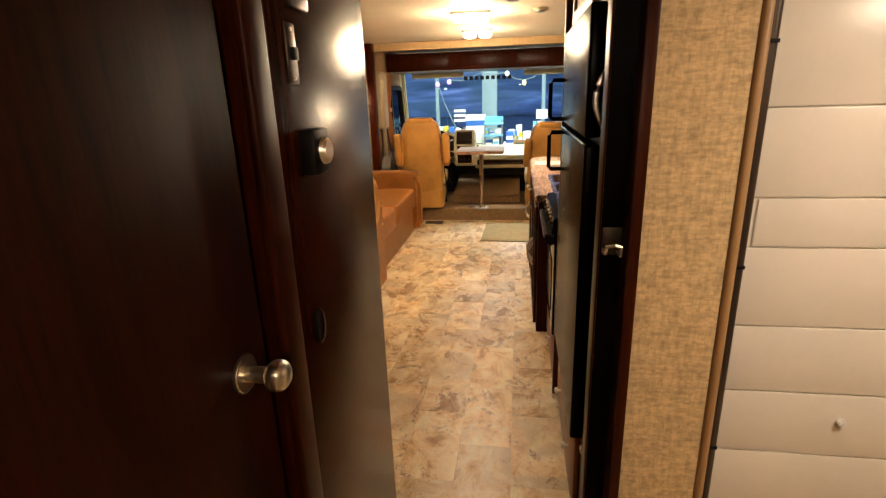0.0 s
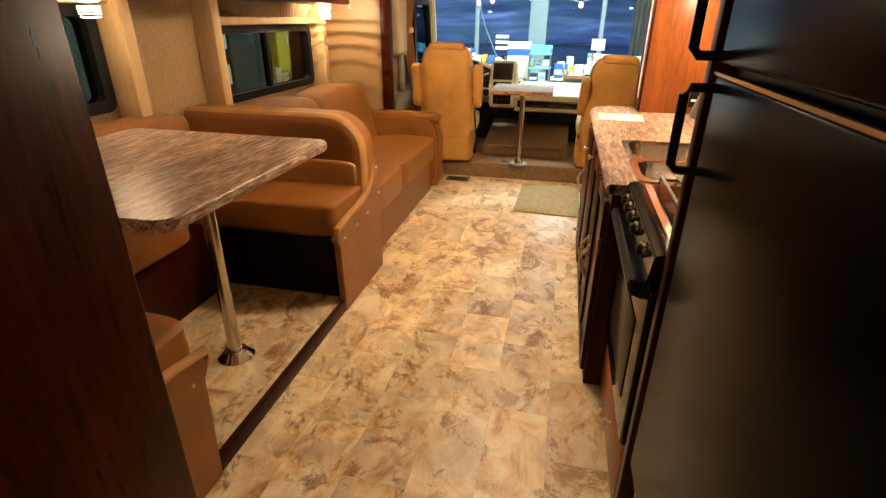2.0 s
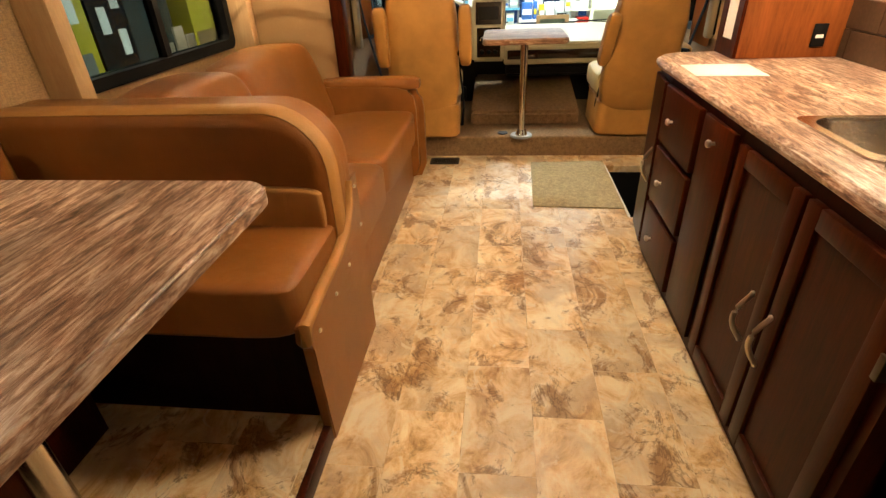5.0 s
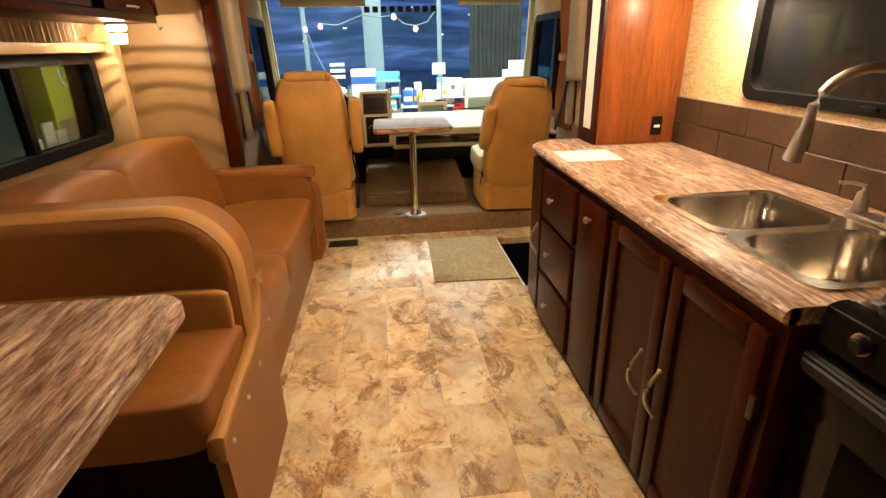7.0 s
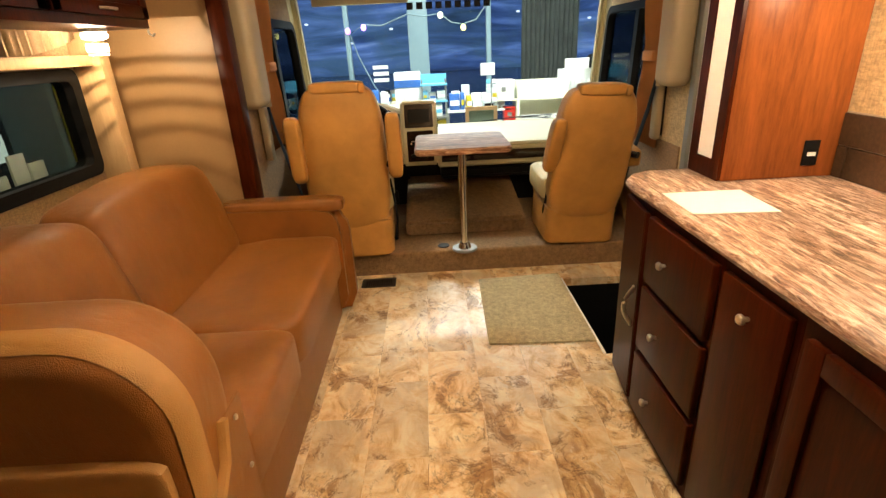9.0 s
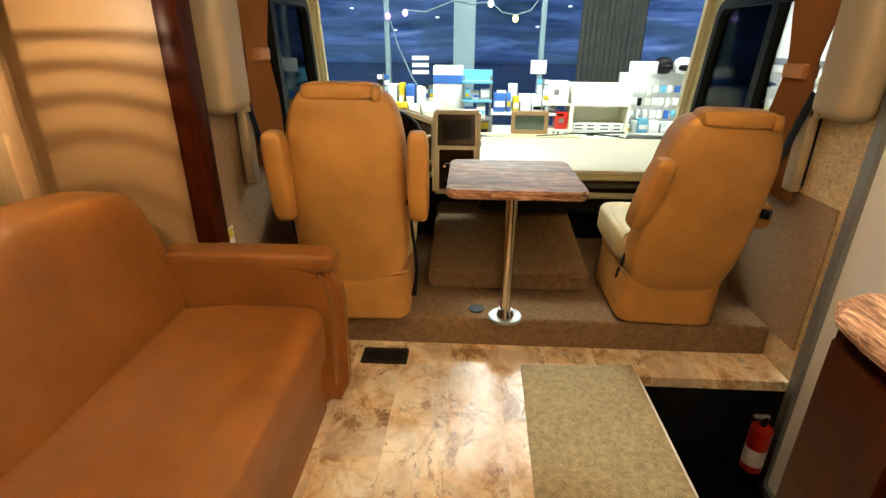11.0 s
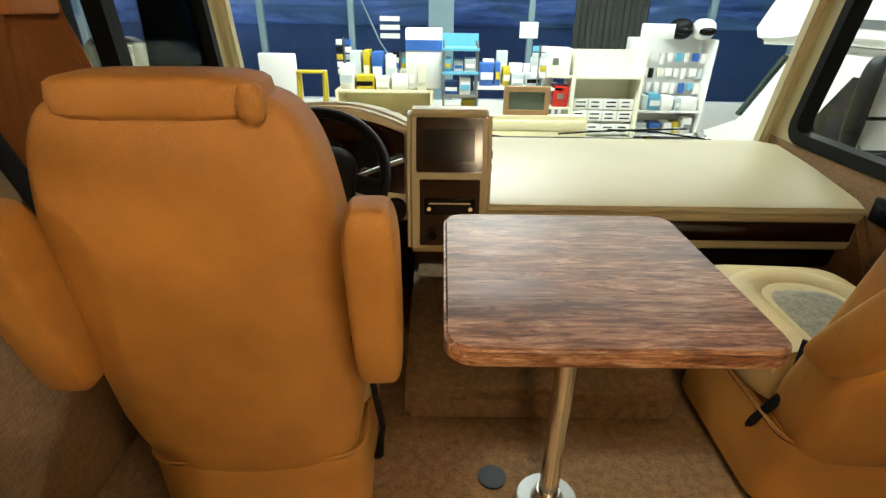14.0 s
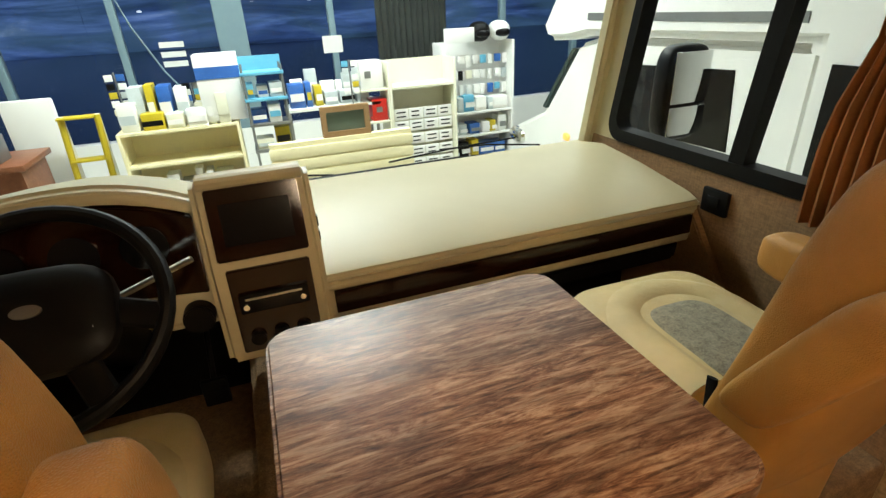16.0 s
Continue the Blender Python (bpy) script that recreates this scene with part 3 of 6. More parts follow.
fr = thing("refrigerator", (0.75, 1.12, 0), "black two-door refrigerator with looped handles", "refrigerator")
part("body", box(0.475, XR, 0.724, 1.53, 0.38, 1.74), BLACK_MATT, fr)
for z0, z1, h0, h1 in ((0.385, 1.365, 1.19, 1.345), (1.385, 1.735, 1.4, 1.555)):
    d = part("door", box(0.43, 0.474, 0.735, 1.52, z0, z1, 0.008, 3), FRIDGE, fr)
    part("handle", tube([(0.43, 1.49, h0), (0.385, 1.49, h0), (0.375, 1.49, h0 + 0.012), (0.375, 1.49, h1 - 0.012), (0.385, 1.49, h1), (0.43, 1.49, h1)], 0.009, 10), BLACK, d, "black loop handle")
part("steel_strip", box(0.426, 0.432, 0.735, 1.52, 1.366, 1.372), STEEL, fr)
fb = thing("fridge_drawer_cabinet", (0.75, 1.12, 0), "cherry drawer cabinet under the refrigerator", "cabinet")
part("body", box(0.475, XR, 0.724, 1.53, 0.0, 0.376), CHERRY, fb)
d = part("drawer_front", box(0.452, 0.474, 0.76, 1.5, 0.06, 0.35, 0.005), CHERRY_LIT, fb)
knob_at(d, 0.452, 1.33, 0.19), knob_at(d, 0.452, 0.95, 0.19)
fo = thing("fridge_top_cabinet", (0.75, 1.12, 1.75), "dark cherry cabinet above the refrigerator", "cabinet")
part("body", box(0.475, XR, 0.724, 1.53, 1.745, CEIL_Z - 0.004), CHERRY, fo)
panel_door(fo, "door", 0.474, 0.74, 1.51, 1.76, 2.04, 0.045)

ep = thing("fridge_end_panel", (0.75, 1.6, 0), "cherry upright panel between refrigerator and range", "panel")
part("panel_board", box(0.435, XR, 1.592, 1.628, 0.0, CEIL_Z - 0.004, 0.004), CHERRY, ep)
# Black strip puts the shade of the gap beside the refrigerator into colour.
part("filler", box(0.48, XR, 1.532, 1.59, 0.0, CEIL_Z - 0.004), BLACK_MATT, ep, "black strip standing in for the dark gap")

sv = thing("gas_range", (0.75, 1.92, 0), "black gas range with oven, wire grates and knobs", "stove")
part("body", box(0.46, XR - 0.03, 1.65, 2.3, 0.27, 0.9), BLACK_MATT, sv)
part("cooktop", box(0.44, XR - 0.03, 1.65, 2.3, 0.9, 0.925, 0.008, 3), BLACK, sv, "black enamelled cooktop")
cp = part("control_panel", prism([(0.44, 0.932), (0.418, 0.925), (0.408, 0.845), (0.462, 0.835), (0.462, 0.932)], "y", 1.655, 2.295, 0.004), BLACK, sv)
for y in (2.2, 2.115, 2.03, 1.93, 1.775):
    b = cyl((0.414, y, 0.893), (0.392, y, 0.891), 0.018, 0.015, bevel=0.003)
    kk = part("range_knob", b, BLACK_MATT, cp, "black control knob with bright rim")
    part("knob_rim", ring([(y + 0.0215 * math.cos(a * math.tau / 20), 0.893 + 0.0215 * math.sin(a * math.tau / 20)) for a in range(20)],
                          [(y + 0.0175 * math.cos(a * math.tau / 20), 0.893 + 0.0175 * math.sin(a * math.tau / 20)) for a in range(20)], "x", 0.413, 0.405), CHROME, kk)
od = part("oven_door", box(0.425, 0.46, 1.66, 2.29, 0.3, 0.815, 0.01, 3), BLACK, sv)
part("oven_handle", prism([(0.425, 0.825), (0.385, 0.838), (0.372, 0.825), (0.38, 0.79), (0.425, 0.775)], "y", 1.7, 2.28, 0.006), BLACK_MATT, od)
part("oven_window", box(0.421, 0.426, 1.76, 2.19, 0.4, 0.68, 0.002), FRIDGE, od)
for cx, cy, r in ((0.6, 2.06, 0.05), (0.88, 2.06, 0.042), (0.6, 1.83, 0.042), (0.88, 1.83, 0.036)):
    bn = part("burner", cyl((cx, cy, 0.925), (cx, cy, 0.94), r * 1.25, r, bevel=0.003), STEEL, sv, "round bright burner")
    part("burner_cap", cyl((cx, cy, 0.94), (cx, cy, 0.95), r * 0.75, bevel=0.003), BLACK_MATT, bn)
for k in range(10):
    x = 0.52 + k * 0.053
    part("grate_bar", tube([(x, 1.7, 0.93), (x, 1.705, 0.965), (x, 2.275, 0.965), (x, 2.28, 0.93)], 0.0045, 8), GREY, sv, "grey wire grate bar")
for y in (1.73, 1.98, 2.25):
    part("grate_rail", tube([(0.515, y, 0.957), (1.0, y, 0.957)], 0.004, 8), BLACK_MATT, sv)
# Bright metal strip in place of the highlight on the enamel.
part("sheen_strip", box(0.47, 0.495, 1.7, 2.29, 0.924, 0.928), CHROME, sv, "bright strip standing in for the sheen along the cooktop front")
ov = thing("range_base_panel", (0.75, 1.92, 0), "cherry panel below the oven with small knob", "cabinet")
part("body", box(0.46, XR, 1.632, 2.305, 0.0, 0.265), CHERRY, ov)
d = part("drawer_front", box(0.438, 0.46, 1.65, 2.28, 0.05, 0.245, 0.005), CHERRY_LIT, ov)
knob_at(d, 0.438, 1.9, 0.17)


def base_unit(label, y0, y1):
    c = thing("base_cabinet", (0.7, (y0 + y1) / 2, 0), label, "cabinet", "kitchen base cabinets")
    part("body", box(FX, XR - 0.002, y0 + 0.001, y1 - 0.001, 0.0, 0.868), CHERRY, c)
    return c


sb = thing("base_cabinet", (0.7, 2.7, 0), "dark cherry sink cabinet with two panelled doors", "cabinet", "kitchen base cabinets")
part("body", box(FX, XR - 0.002, 2.311, 3.119, 0.0, 0.73), CHERRY, sb)
part("apron", box(FX, FX + 0.02, 2.311, 3.119, 0.73, 0.868), CHERRY, sb)
part("side_board", box(FX + 0.02, XR - 0.002, 2.311, 2.33, 0.73, 0.868), CHERRY, sb)
d = panel_door(sb, "door", FX, 2.34, 2.7, 0.05, 0.83)
bow_handle(d, FX - 0.02, 2.68, 0.34, 0.5)
b = box(FX - 0.024, FX - 0.001, 2.328, 2.345, 0.62, 0.68, 0.002)
part("hinge", b, BRONZE, d)
d = panel_door(sb, "door", FX, 2.715, 3.09, 0.05, 0.83)
bow_handle(d, FX - 0.02, 2.79, 0.34, 0.5)
nb = base_unit("narrow dark cherry cabinet with small knob", 3.12, 3.42)
d = part("door", box(FX - 0.018, FX, 3.14, 3.4, 0.05, 0.84, 0.004), CHERRY, nb)
knob_at(d, FX - 0.018, 3.27, 0.77)
db = base_unit("dark cherry drawer cabinet with three drawers", 3.42, 3.87)
for z0, z1 in ((0.6, 0.84), (0.325, 0.575), (0.05, 0.3)):
    d = part("drawer_front", box(FX - 0.024, FX, 3.435, 3.855, z0, z1, 0.006, 3), CHERRY, db)
    knob_at(d, FX - 0.024, 3.7, (z0 + z1) / 2)
ec = thing("end_cabinet", (0.7, 4.0, 0), "dark cherry end cabinet with slanted narrow door", "cabinet", "kitchen base cabinets")
part("body", prism([(FX, 3.871), (0.4, 4.15), (0.48, 4.2), (XR - 0.002, 4.2), (XR - 0.002, 3.871)], "z", 0.0, 0.868), CHERRY, ec)
d = part("door", prism([(FX - 0.004, 3.885), (FX - 0.022, 3.89), (0.376, 4.13), (0.395, 4.135)], "z", 0.05, 0.84, 0.003), CHERRY, ec)
bow_handle(d, 0.355, 3.93, 0.37, 0.53)

ct = thing("kitchen_worktop", (0.7, 3.2, 0.87), "streaked brown and cream laminate worktop with thick front edge", "worktop")
b = prism([(0.362, 2.31), (0.362, 4.02), (0.375, 4.11), (0.41, 4.17), (0.48, 4.205), (XR - 0.002, 4.205), (XR - 0.002, 3.052), (0.483, 3.052), (0.483, 2.31)], "z", 0.87, 0.91)
part("slab", b, LAM_Y, ct)
b = box(0.483, 0.867, 2.31, 2.378, 0.87, 0.9099)
part("near_strip", b, LAM_Y, ct)
part("back_strip", box(0.867, XR - 0.002, 2.31, 3.052, 0.87, 0.9099), LAM_Y, ct)
part("front_nosing", tube([(0.366, 2.31, 0.89), (0.366, 4.02, 0.89), (0.379, 4.11, 0.89), (0.414, 4.166, 0.89), (0.484, 4.2, 0.89), (0.64, 4.2, 0.89)], 0.0205, 10), LAM_Y, ct)
si = thing("double_sink", (0.68, 2.71, 0.9), "brushed steel double-bowl sink in the worktop", "sink")
for y0, y1 in ((2.36, 2.695), (2.695, 3.07)):
    cx, cy, w, h = 0.675, (y0 + y1) / 2, 0.43, y1 - y0
    part("rim", ring(rounded(w, h, 0.04, 5, cx, cy), rounded(w - 0.05, h - 0.04, 0.075, 5, cx, cy), "z", 0.9105, 0.9165), STEEL, si)
    b = bmesh.new()
    loops = [[b.verts.new((x, y, z)) for x, y in rounded(w - 0.05 - s, h - 0.04 - s, 0.075, 5, cx, cy)] for s, z in ((0, 0.9165), (0.006, 0.9), (0.02, 0.78), (0.06, 0.75))]
    for p, q in zip(loops, loops[1:]):
        for k in range(len(p)):
            j = (k + 1) % len(p)
            b.faces.new((p[k], p[j], q[j], q[k]))
    b.faces.new(loops[-1])
    bw = part("bowl", b, STEEL, si, "deep rounded steel bowl", 60)
    part("drain", cyl((cx, cy, 0.7505), (cx, cy, 0.754), 0.04, bevel=0.002), CHROME, bw)
fa = thing("kitchen_faucet", (0.95, 2.68, 0.91), "tall gooseneck brushed nickel faucet with two levers", "faucet")
part("deck_plate", prism(rounded(0.065, 0.27, 0.03, 5, 0.95, 2.68), "z", 0.9105, 0.925, 0.004), NICKEL, fa)
pts = [(0.95, 2.68, 0.925), (0.95, 2.68, 1.12)] + [(0.95 - 0.115 + 0.115 * math.cos(a), 2.68 + 0.05 * (1 - math.cos(a)), 1.2 + 0.125 * math.sin(a)) for a in [math.pi * k / 12 for k in range(0, 12)]] + [(0.722, 2.785, 1.165), (0.715, 2.79, 1.13)]
part("spout", tube(pts, 0.0135, 14), NICKEL, fa)
part("spray_head", cyl((0.722, 2.785, 1.17), (0.708, 2.793, 1.08), 0.017, 0.024, bevel=0.004), NICKEL, fa)
for y in (2.58, 2.78):
    h = part("lever_base", cyl((0.95, y, 0.925), (0.95, y, 0.985), 0.022, 0.014, bevel=0.004), NICKEL, fa)
    part("lever", tube([(0.95, y, 0.985), (0.95, y, 1.0), (0.925, y + 0.02, 1.006), (0.9, y + 0.035, 1.004)], 0.008, 10, flat=0.7), NICKEL, h)
cc = thing("counter_column", (0.86, 4.1, 0.91), "cherry cabinet column on the worktop, lamp light in its orange-brown", "cabinet")
part("body", box(0.652, XR - 0.003, 3.985, 4.2, 0.911, CEIL_Z - 0.004, 0.004), CHERRY_LIT, cc)
part("side_frame", ring(rounded(0.214, 1.14, 0.002, 1, 4.0925, 1.483), rounded(0.11, 1.0, 0.002, 1, 4.0925, 1.483), "x", 0.638, 0.652), CHERRY, cc)
part("insert", box(0.643, 0.653, 4.035, 4.15, 0.98, 1.985), PAPER, cc, "tall narrow cream insert panel")
ol = thing("wall_outlet", (0.95, 3.98, 1.0), "black outlet plate on the cherry column", "outlet")
part("plate", box(0.935, 0.99, 3.978, 3.985, 0.955, 1.045, 0.003), BLACK_MATT, ol)
part("socket", box(0.948, 0.977, 3.974, 3.979, 0.99, 1.003), WHITE, ol)
pp = thing("paper_sheet", (0.5, 3.75, 0.91), "white sheet of paper lying on the worktop", "paper")
part("sheet", prism([(0.385, 3.645), (0.64, 3.625), (0.655, 3.865), (0.39, 3.87)], "z", 0.9115, 0.914), PAPER, pp)

bs = thing("backsplash", (XR, 3.15, 0.91), "dark brown stone-look tile backsplash in two courses", "backsplash", kind="structure")
part("grout", box(XR - 0.008, XR - 0.001, 2.31, 3.984, 0.911, 1.14), plain("pale_grout", (0.4, 0.33, 0.25), 0.8), bs)
for r in range(2):
    y = 2.31 - 0.16 * r
    while y < 3.98:
        y0, y1 = max(y, 2.31) + 0.0015, min(y + 0.325, 3.984) - 0.0015
        if y1 - y0 > 0.02:
            part("tile", box(XR - 0.016, XR - 0.006, y0, y1, 0.9125 + 0.1135 * r, 0.9125 + 0.1135 * r + 0.11, 0.002, 1), STONE, bs)
        y += 0.325
kw = thing("window_1", (XR, 2.94, 1.17), "black-framed kitchen window, dark night glass", "window", kind="structure")
part("window_frame", ring(rounded(1.16, 0.43, 0.06, 5, 2.94, 1.385), rounded(1.08, 0.35, 0.05, 5, 2.94, 1.385), "x", XR - 0.02, XR + 0.05), RUBBER, kw)
part("pane", box(XR + 0.02, XR + 0.026, 2.38, 3.5, 1.18, 1.59), plain("dark_night_glass", (0.012, 0.012, 0.012), 0.06, relief=0), kw, "dark glossy pane")
part("window_latch", box(XR - 0.03, XR - 0.018, 2.9, 2.96, 1.185, 1.2, 0.003), BLACK_MATT, kw)
oc = thing("overhead_cabinet", (0.88, 3.1, 1.66), "dark cherry overhead kitchen cabinet", "cabinet")
part("body", box(0.72, XR - 0.003, 1.535, 3.98, 1.66, CEIL_Z - 0.004), CHERRY, oc)
for y0, y1 in ((1.56, 2.34), (2.36, 3.15), (3.17, 3.96)):
    panel_door(oc, "door", 0.72, y0, y1, 1.68, 2.03)
pl = thing("puck_light", (0.94, 3.45, 1.65), "lit round lamp under the overhead cabinet", "lamp")
part("rim", cyl((0.94, 3.45, 1.648), (0.94, 3.45, 1.66), 0.06, bevel=0.003), NICKEL, pl)
part("lens", pillow(0.94, 3.45, 1.642, 0.052, 0.052, 0.018, 0.85, 20, 10), BULB, pl, "glowing lens")
va = thing("kitchen_valance", (XR, 2.94, 1.62), "gathered tan cloth valance above the kitchen window", "valance")
b = bmesh.new()
cols = []
for k in range(121):
    y = 2.3 + 1.3 * k / 120
    x = XR - 0.03 - 0.012 * math.sin(k * 0.9)
    zb = 1.56 - 0.03 * math.sin(k / 120 * math.pi)
    cols.append([b.verts.new((x, y, z)) for z in (1.655, zb)])
for p, q in zip(cols, cols[1:]):
    b.faces.new((p[0], p[1], q[1], q[0]))
bmesh.ops.solidify(b, geom=list(b.faces), thickness=0.004)
part("cloth", b, VALANCE, va)

en = thing("door_2", (XR, 4.7, 0), "white entry door in grey metal frame, closed", "door", kind="structure")
part("door_leaf", box(XR + 0.01, XR + 0.05, 4.34, 5.06, -0.55, 1.83), WHITE, en)
part("frame", ring(rounded(0.8, 2.47, 0.01, 1, 4.7, 0.625), rounded(0.7, 2.37, 0.01, 1, 4.7, 0.625), "x", XR - 0.012, XR + 0.012), GREY, en)
fe = thing("fire_extinguisher", (0.98, 5.02, -0.6), "small red fire extinguisher in the step well", "fire extinguisher")
part("cylinder", cyl((0.95, 5.02, -0.43), (0.95, 5.02, -0.17), 0.045, bevel=0.015), RED, fe)
part("label", cyl((0.95, 5.02, -0.38), (0.95, 5.02, -0.29), 0.0456), WHITE, fe)
part("valve", cyl((0.95, 5.02, -0.17), (0.95, 5.02, -0.12), 0.014), BLACK_MATT, fe)
part("lever", box(0.9, 0.965, 5.01, 5.03, -0.13, -0.115, 0.003), NICKEL, fe)
part("bracket", box(0.9, 1.0, 5.06, 5.112, -0.6, -0.3), BLACK_MATT, fe)

dm = thing("door_mat", (0.13, 4.78, 0), "beige woven door mat on the vinyl floor", "mat")
part("weave", prism([(-0.15, 4.4), (0.392, 4.376), (0.392, 5.19), (-0.13, 5.16)], "z", 0.0005, 0.009, 0.003), MAT_FIBRE, dm)
fv = thing("floor_vent", (-0.78, 5.2, 0), "brown metal slotted floor vent", "vent")
part("frame", ring(rounded(0.22, 0.125, 0.008, 2, -0.775, 5.2), rounded(0.18, 0.085, 0.004, 2, -0.775, 5.2), "z", 0.0005, 0.006), BRONZE, fv)
part("duct", box(-0.865, -0.685, 5.158, 5.242, 0.0004, 0.0012), RUBBER, fv)
for k in range(13):
    x = -0.862 + 0.014 * k
    part("slat", box(x, x + 0.006, 5.158, 5.242, 0.001, 0.005), BRONZE, fv)

# ---------- ceiling fittings ----------
for lx, ly in ((-0.1, 3.1), (-0.14, 4.2)):
    cl = thing("ceiling_lamp", (lx, ly, 2.05), "lit ceiling lamp with two frosted bulbs", "lamp", "ceiling lamps")
    part("base", box(lx - 0.14, lx + 0.14, ly - 0.06, ly + 0.06, CEIL_Z - 0.02, CEIL_Z - 0.001, 0.006), NICKEL, cl)
    for dx in (-0.07, 0.07):
        s_ = part("bulb_shade", pillow(lx + dx, ly, CEIL_Z - 0.04, 0.06, 0.055, 0.03, 0.9, 18, 10), BULB, cl, "frosted glowing shade")
        s_.visible_shadow = False
for x, y in ((0.38, 3.1), (0.2, 2.6)):
    cv = thing("ceiling_vent", (x, y, CEIL_Z), "small round cream ceiling vent", "vent")
    part("rim", cyl((x, y, CEIL_Z - 0.001), (x, y, CEIL_Z - 0.02), 0.06, 0.05, bevel=0.004), CREAM, cv)
    part("louvre", cyl((x, y, CEIL_Z - 0.02), (x, y, CEIL_Z - 0.028), 0.035, bevel=0.003), GREY, cv)

# ---------- slide-out: dinette ----------
def strip(path, y0, y1, thick):
    """A flat band of material along points (x, z), from y0 to y1."""
    b = bmesh.new()
    cols = [[b.verts.new((x, y, z)) for y in (y0, y1)] for x, z in path]
    for p, q in zip(cols, cols[1:]):
        b.faces.new((p[0], p[1], q[1], q[0]))
    bmesh.ops.recalc_face_normals(b, faces=b.faces)
    bmesh.ops.solidify(b, geom=list(b.faces), thickness=thick)
    return b


ARCH = [(-0.868 - 0.2 + 0.2 * math.cos(a), 0.775 + 0.205 * math.sin(a)) for a in [math.pi / 2 * k / 10 for k in range(11)]]


def soft_back(outline, y_of, out=0.0, band=False, y0=2.955, y1=3.19, r=0.055):
    """An upright padded back along an outline (x, z), rounded over towards both faces; or only the band on its crest."""
    ds = [Vector(b) - Vector(a) for a, b in zip(outline, outline[1:])]
    ns = []
    for i in range(len(outline)):
        d = ds[max(i - 1, 0)].normalized() + ds[min(i, len(ds) - 1)].normalized()
        ns.append(Vector((d.y, -d.x)).normalized())
    turns = [radians(90 - 90 * k / 8) for k in range(9)]
    rows = [(y0 + r * (1 - math.sin(a)), r * (1 - math.cos(a))) for a in turns] + [(y1 - r * (1 - math.sin(a)), r * (1 - math.cos(a))) for a in turns[::-1]]
    if band:
        rows = rows[4:9] + [(y0 + 0.075, 0.0)]
    b = bmesh.new()
    grid = [[b.verts.new((p[0] + n.x * (out - d), y_of(y), p[1] + n.y * (out - d))) for p, n in zip(outline, ns)] for y, d in rows]
    for p, q in zip(grid, grid[1:]):
        for k in range(len(outline) - 1):
            b.faces.new((p[k], p[k + 1], q[k + 1], q[k]))
    if band:
        bmesh.ops.recalc_face_normals(b, faces=b.faces)
        bmesh.ops.solidify(b, geom=list(b.faces), thickness=0.003)
        return b
    for g in (grid[0], grid[-1]):
        b.faces.new(g + [b.verts.new((outline[-1][0], g[0].co.y, outline[0][1]))])
    return b


def bench(y_of, label):
    c = thing("dinette_bench", (-1.4, y_of(2.9), 0.06), label, "bench", "dinette benches")
    ys = lambda a, b: tuple(sorted((y_of(a), y_of(b))))
    part("base", box(-1.92, -0.9, *ys(2.66, 3.19), 0.063, 0.45), SHADED_BASE, c, "wooden base, near-black for the shade under the table")
    part("seat_cushion", pillow(-1.39, y_of(2.82), 0.53, 0.505, 0.25, 0.09, 0.2, 48, 16), LEATHER, c)
    side = [(2.57, 0.44), (2.58, 0.49), (2.72, 0.512), (2.9, 0.525), (3.0, 0.55), (3.07, 0.61), (3.1, 0.7)]
    part("side_panel", prism([(y_of(y), z) for y, z in side + [(3.21, 0.7), (3.21, 0.0), (2.62, 0.0), (2.6, 0.4)]], "x", -0.9, -0.866, 0.004), LEATHER, c, "tan leather-clad side panel")
    outline = [(-0.868, 0.55), (-0.868, 0.66)] + ARCH + [(-1.3, 0.98), (-1.93, 0.98)]
    part("backrest", soft_back(outline, y_of), LEATHER, c, "tan leather back with rounded corner")
    part("lumbar_roll", pillow(-1.41, y_of(2.962), 0.66, 0.508, 0.034, 0.085, 0.22, 48, 14), LEATHER_PIPE, c, "paler tan lower back cushion")
    part("edge_band", soft_back(outline, y_of, 0.0035, True), LEATHER_PIPE, c, "pale tan band round the back's edge")
    part("piping", tube([(-0.868, y_of(y), z + 0.004) for y, z in side], 0.019, 10, flat=0.8), LEATHER_PIPE, c, "pale tan welt along the bench edge")
    for y, z in ((2.66, 0.42), (2.83, 0.43), (2.99, 0.44), (3.16, 0.66), (3.18, 0.5)):
        part("snap", cyl((-0.866, y_of(y), z), (-0.859, y_of(y), z), 0.0075, seg=12, bevel=0.002), NICKEL, c, "small bright snap")
    return c


bench(lambda y: y, "tan leather dinette bench with curved back and pale welt")
bench(lambda y: 4.14 - y, "tan leather dinette bench by the bathroom wall")
wb = thing("corner_bench", (-1.85, 2.07, 0.06), "tan leather back cushion along the dinette window wall", "bench")
part("back_cushion", pillow(-1.88, 2.07, 0.8, 0.085, 0.8, 0.2, 0.3, 36, 14), LEATHER, wb)
part("seat_cushion", pillow(-1.72, 2.07, 0.535, 0.2, 0.32, 0.085, 0.25, 30, 12), LEATHER, wb)
part("base", box(-1.92, -1.6, 1.58, 2.56, 0.063, 0.46), CHERRY, wb)
dt = thing("dinette_table", (-1.2, 1.95, 0.06), "streaked brown laminate dinette table on a steel post", "table")
part("tabletop", prism(rounded(0.98, 0.99, 0.06, 6, -1.275, 1.935), "z", 0.945, 0.982, 0.006, seg=3), LAM_Y, dt)
part("post", cyl((-1.16, 2.06, 0.08), (-1.16, 2.06, 0.945), 0.029), STEEL, dt, "plain steel post")
part("floor_flange", cyl((-1.16, 2.06, 0.063), (-1.16, 2.06, 0.1), 0.085, 0.045, bevel=0.006), CHROME, dt, "bright steel floor cup")

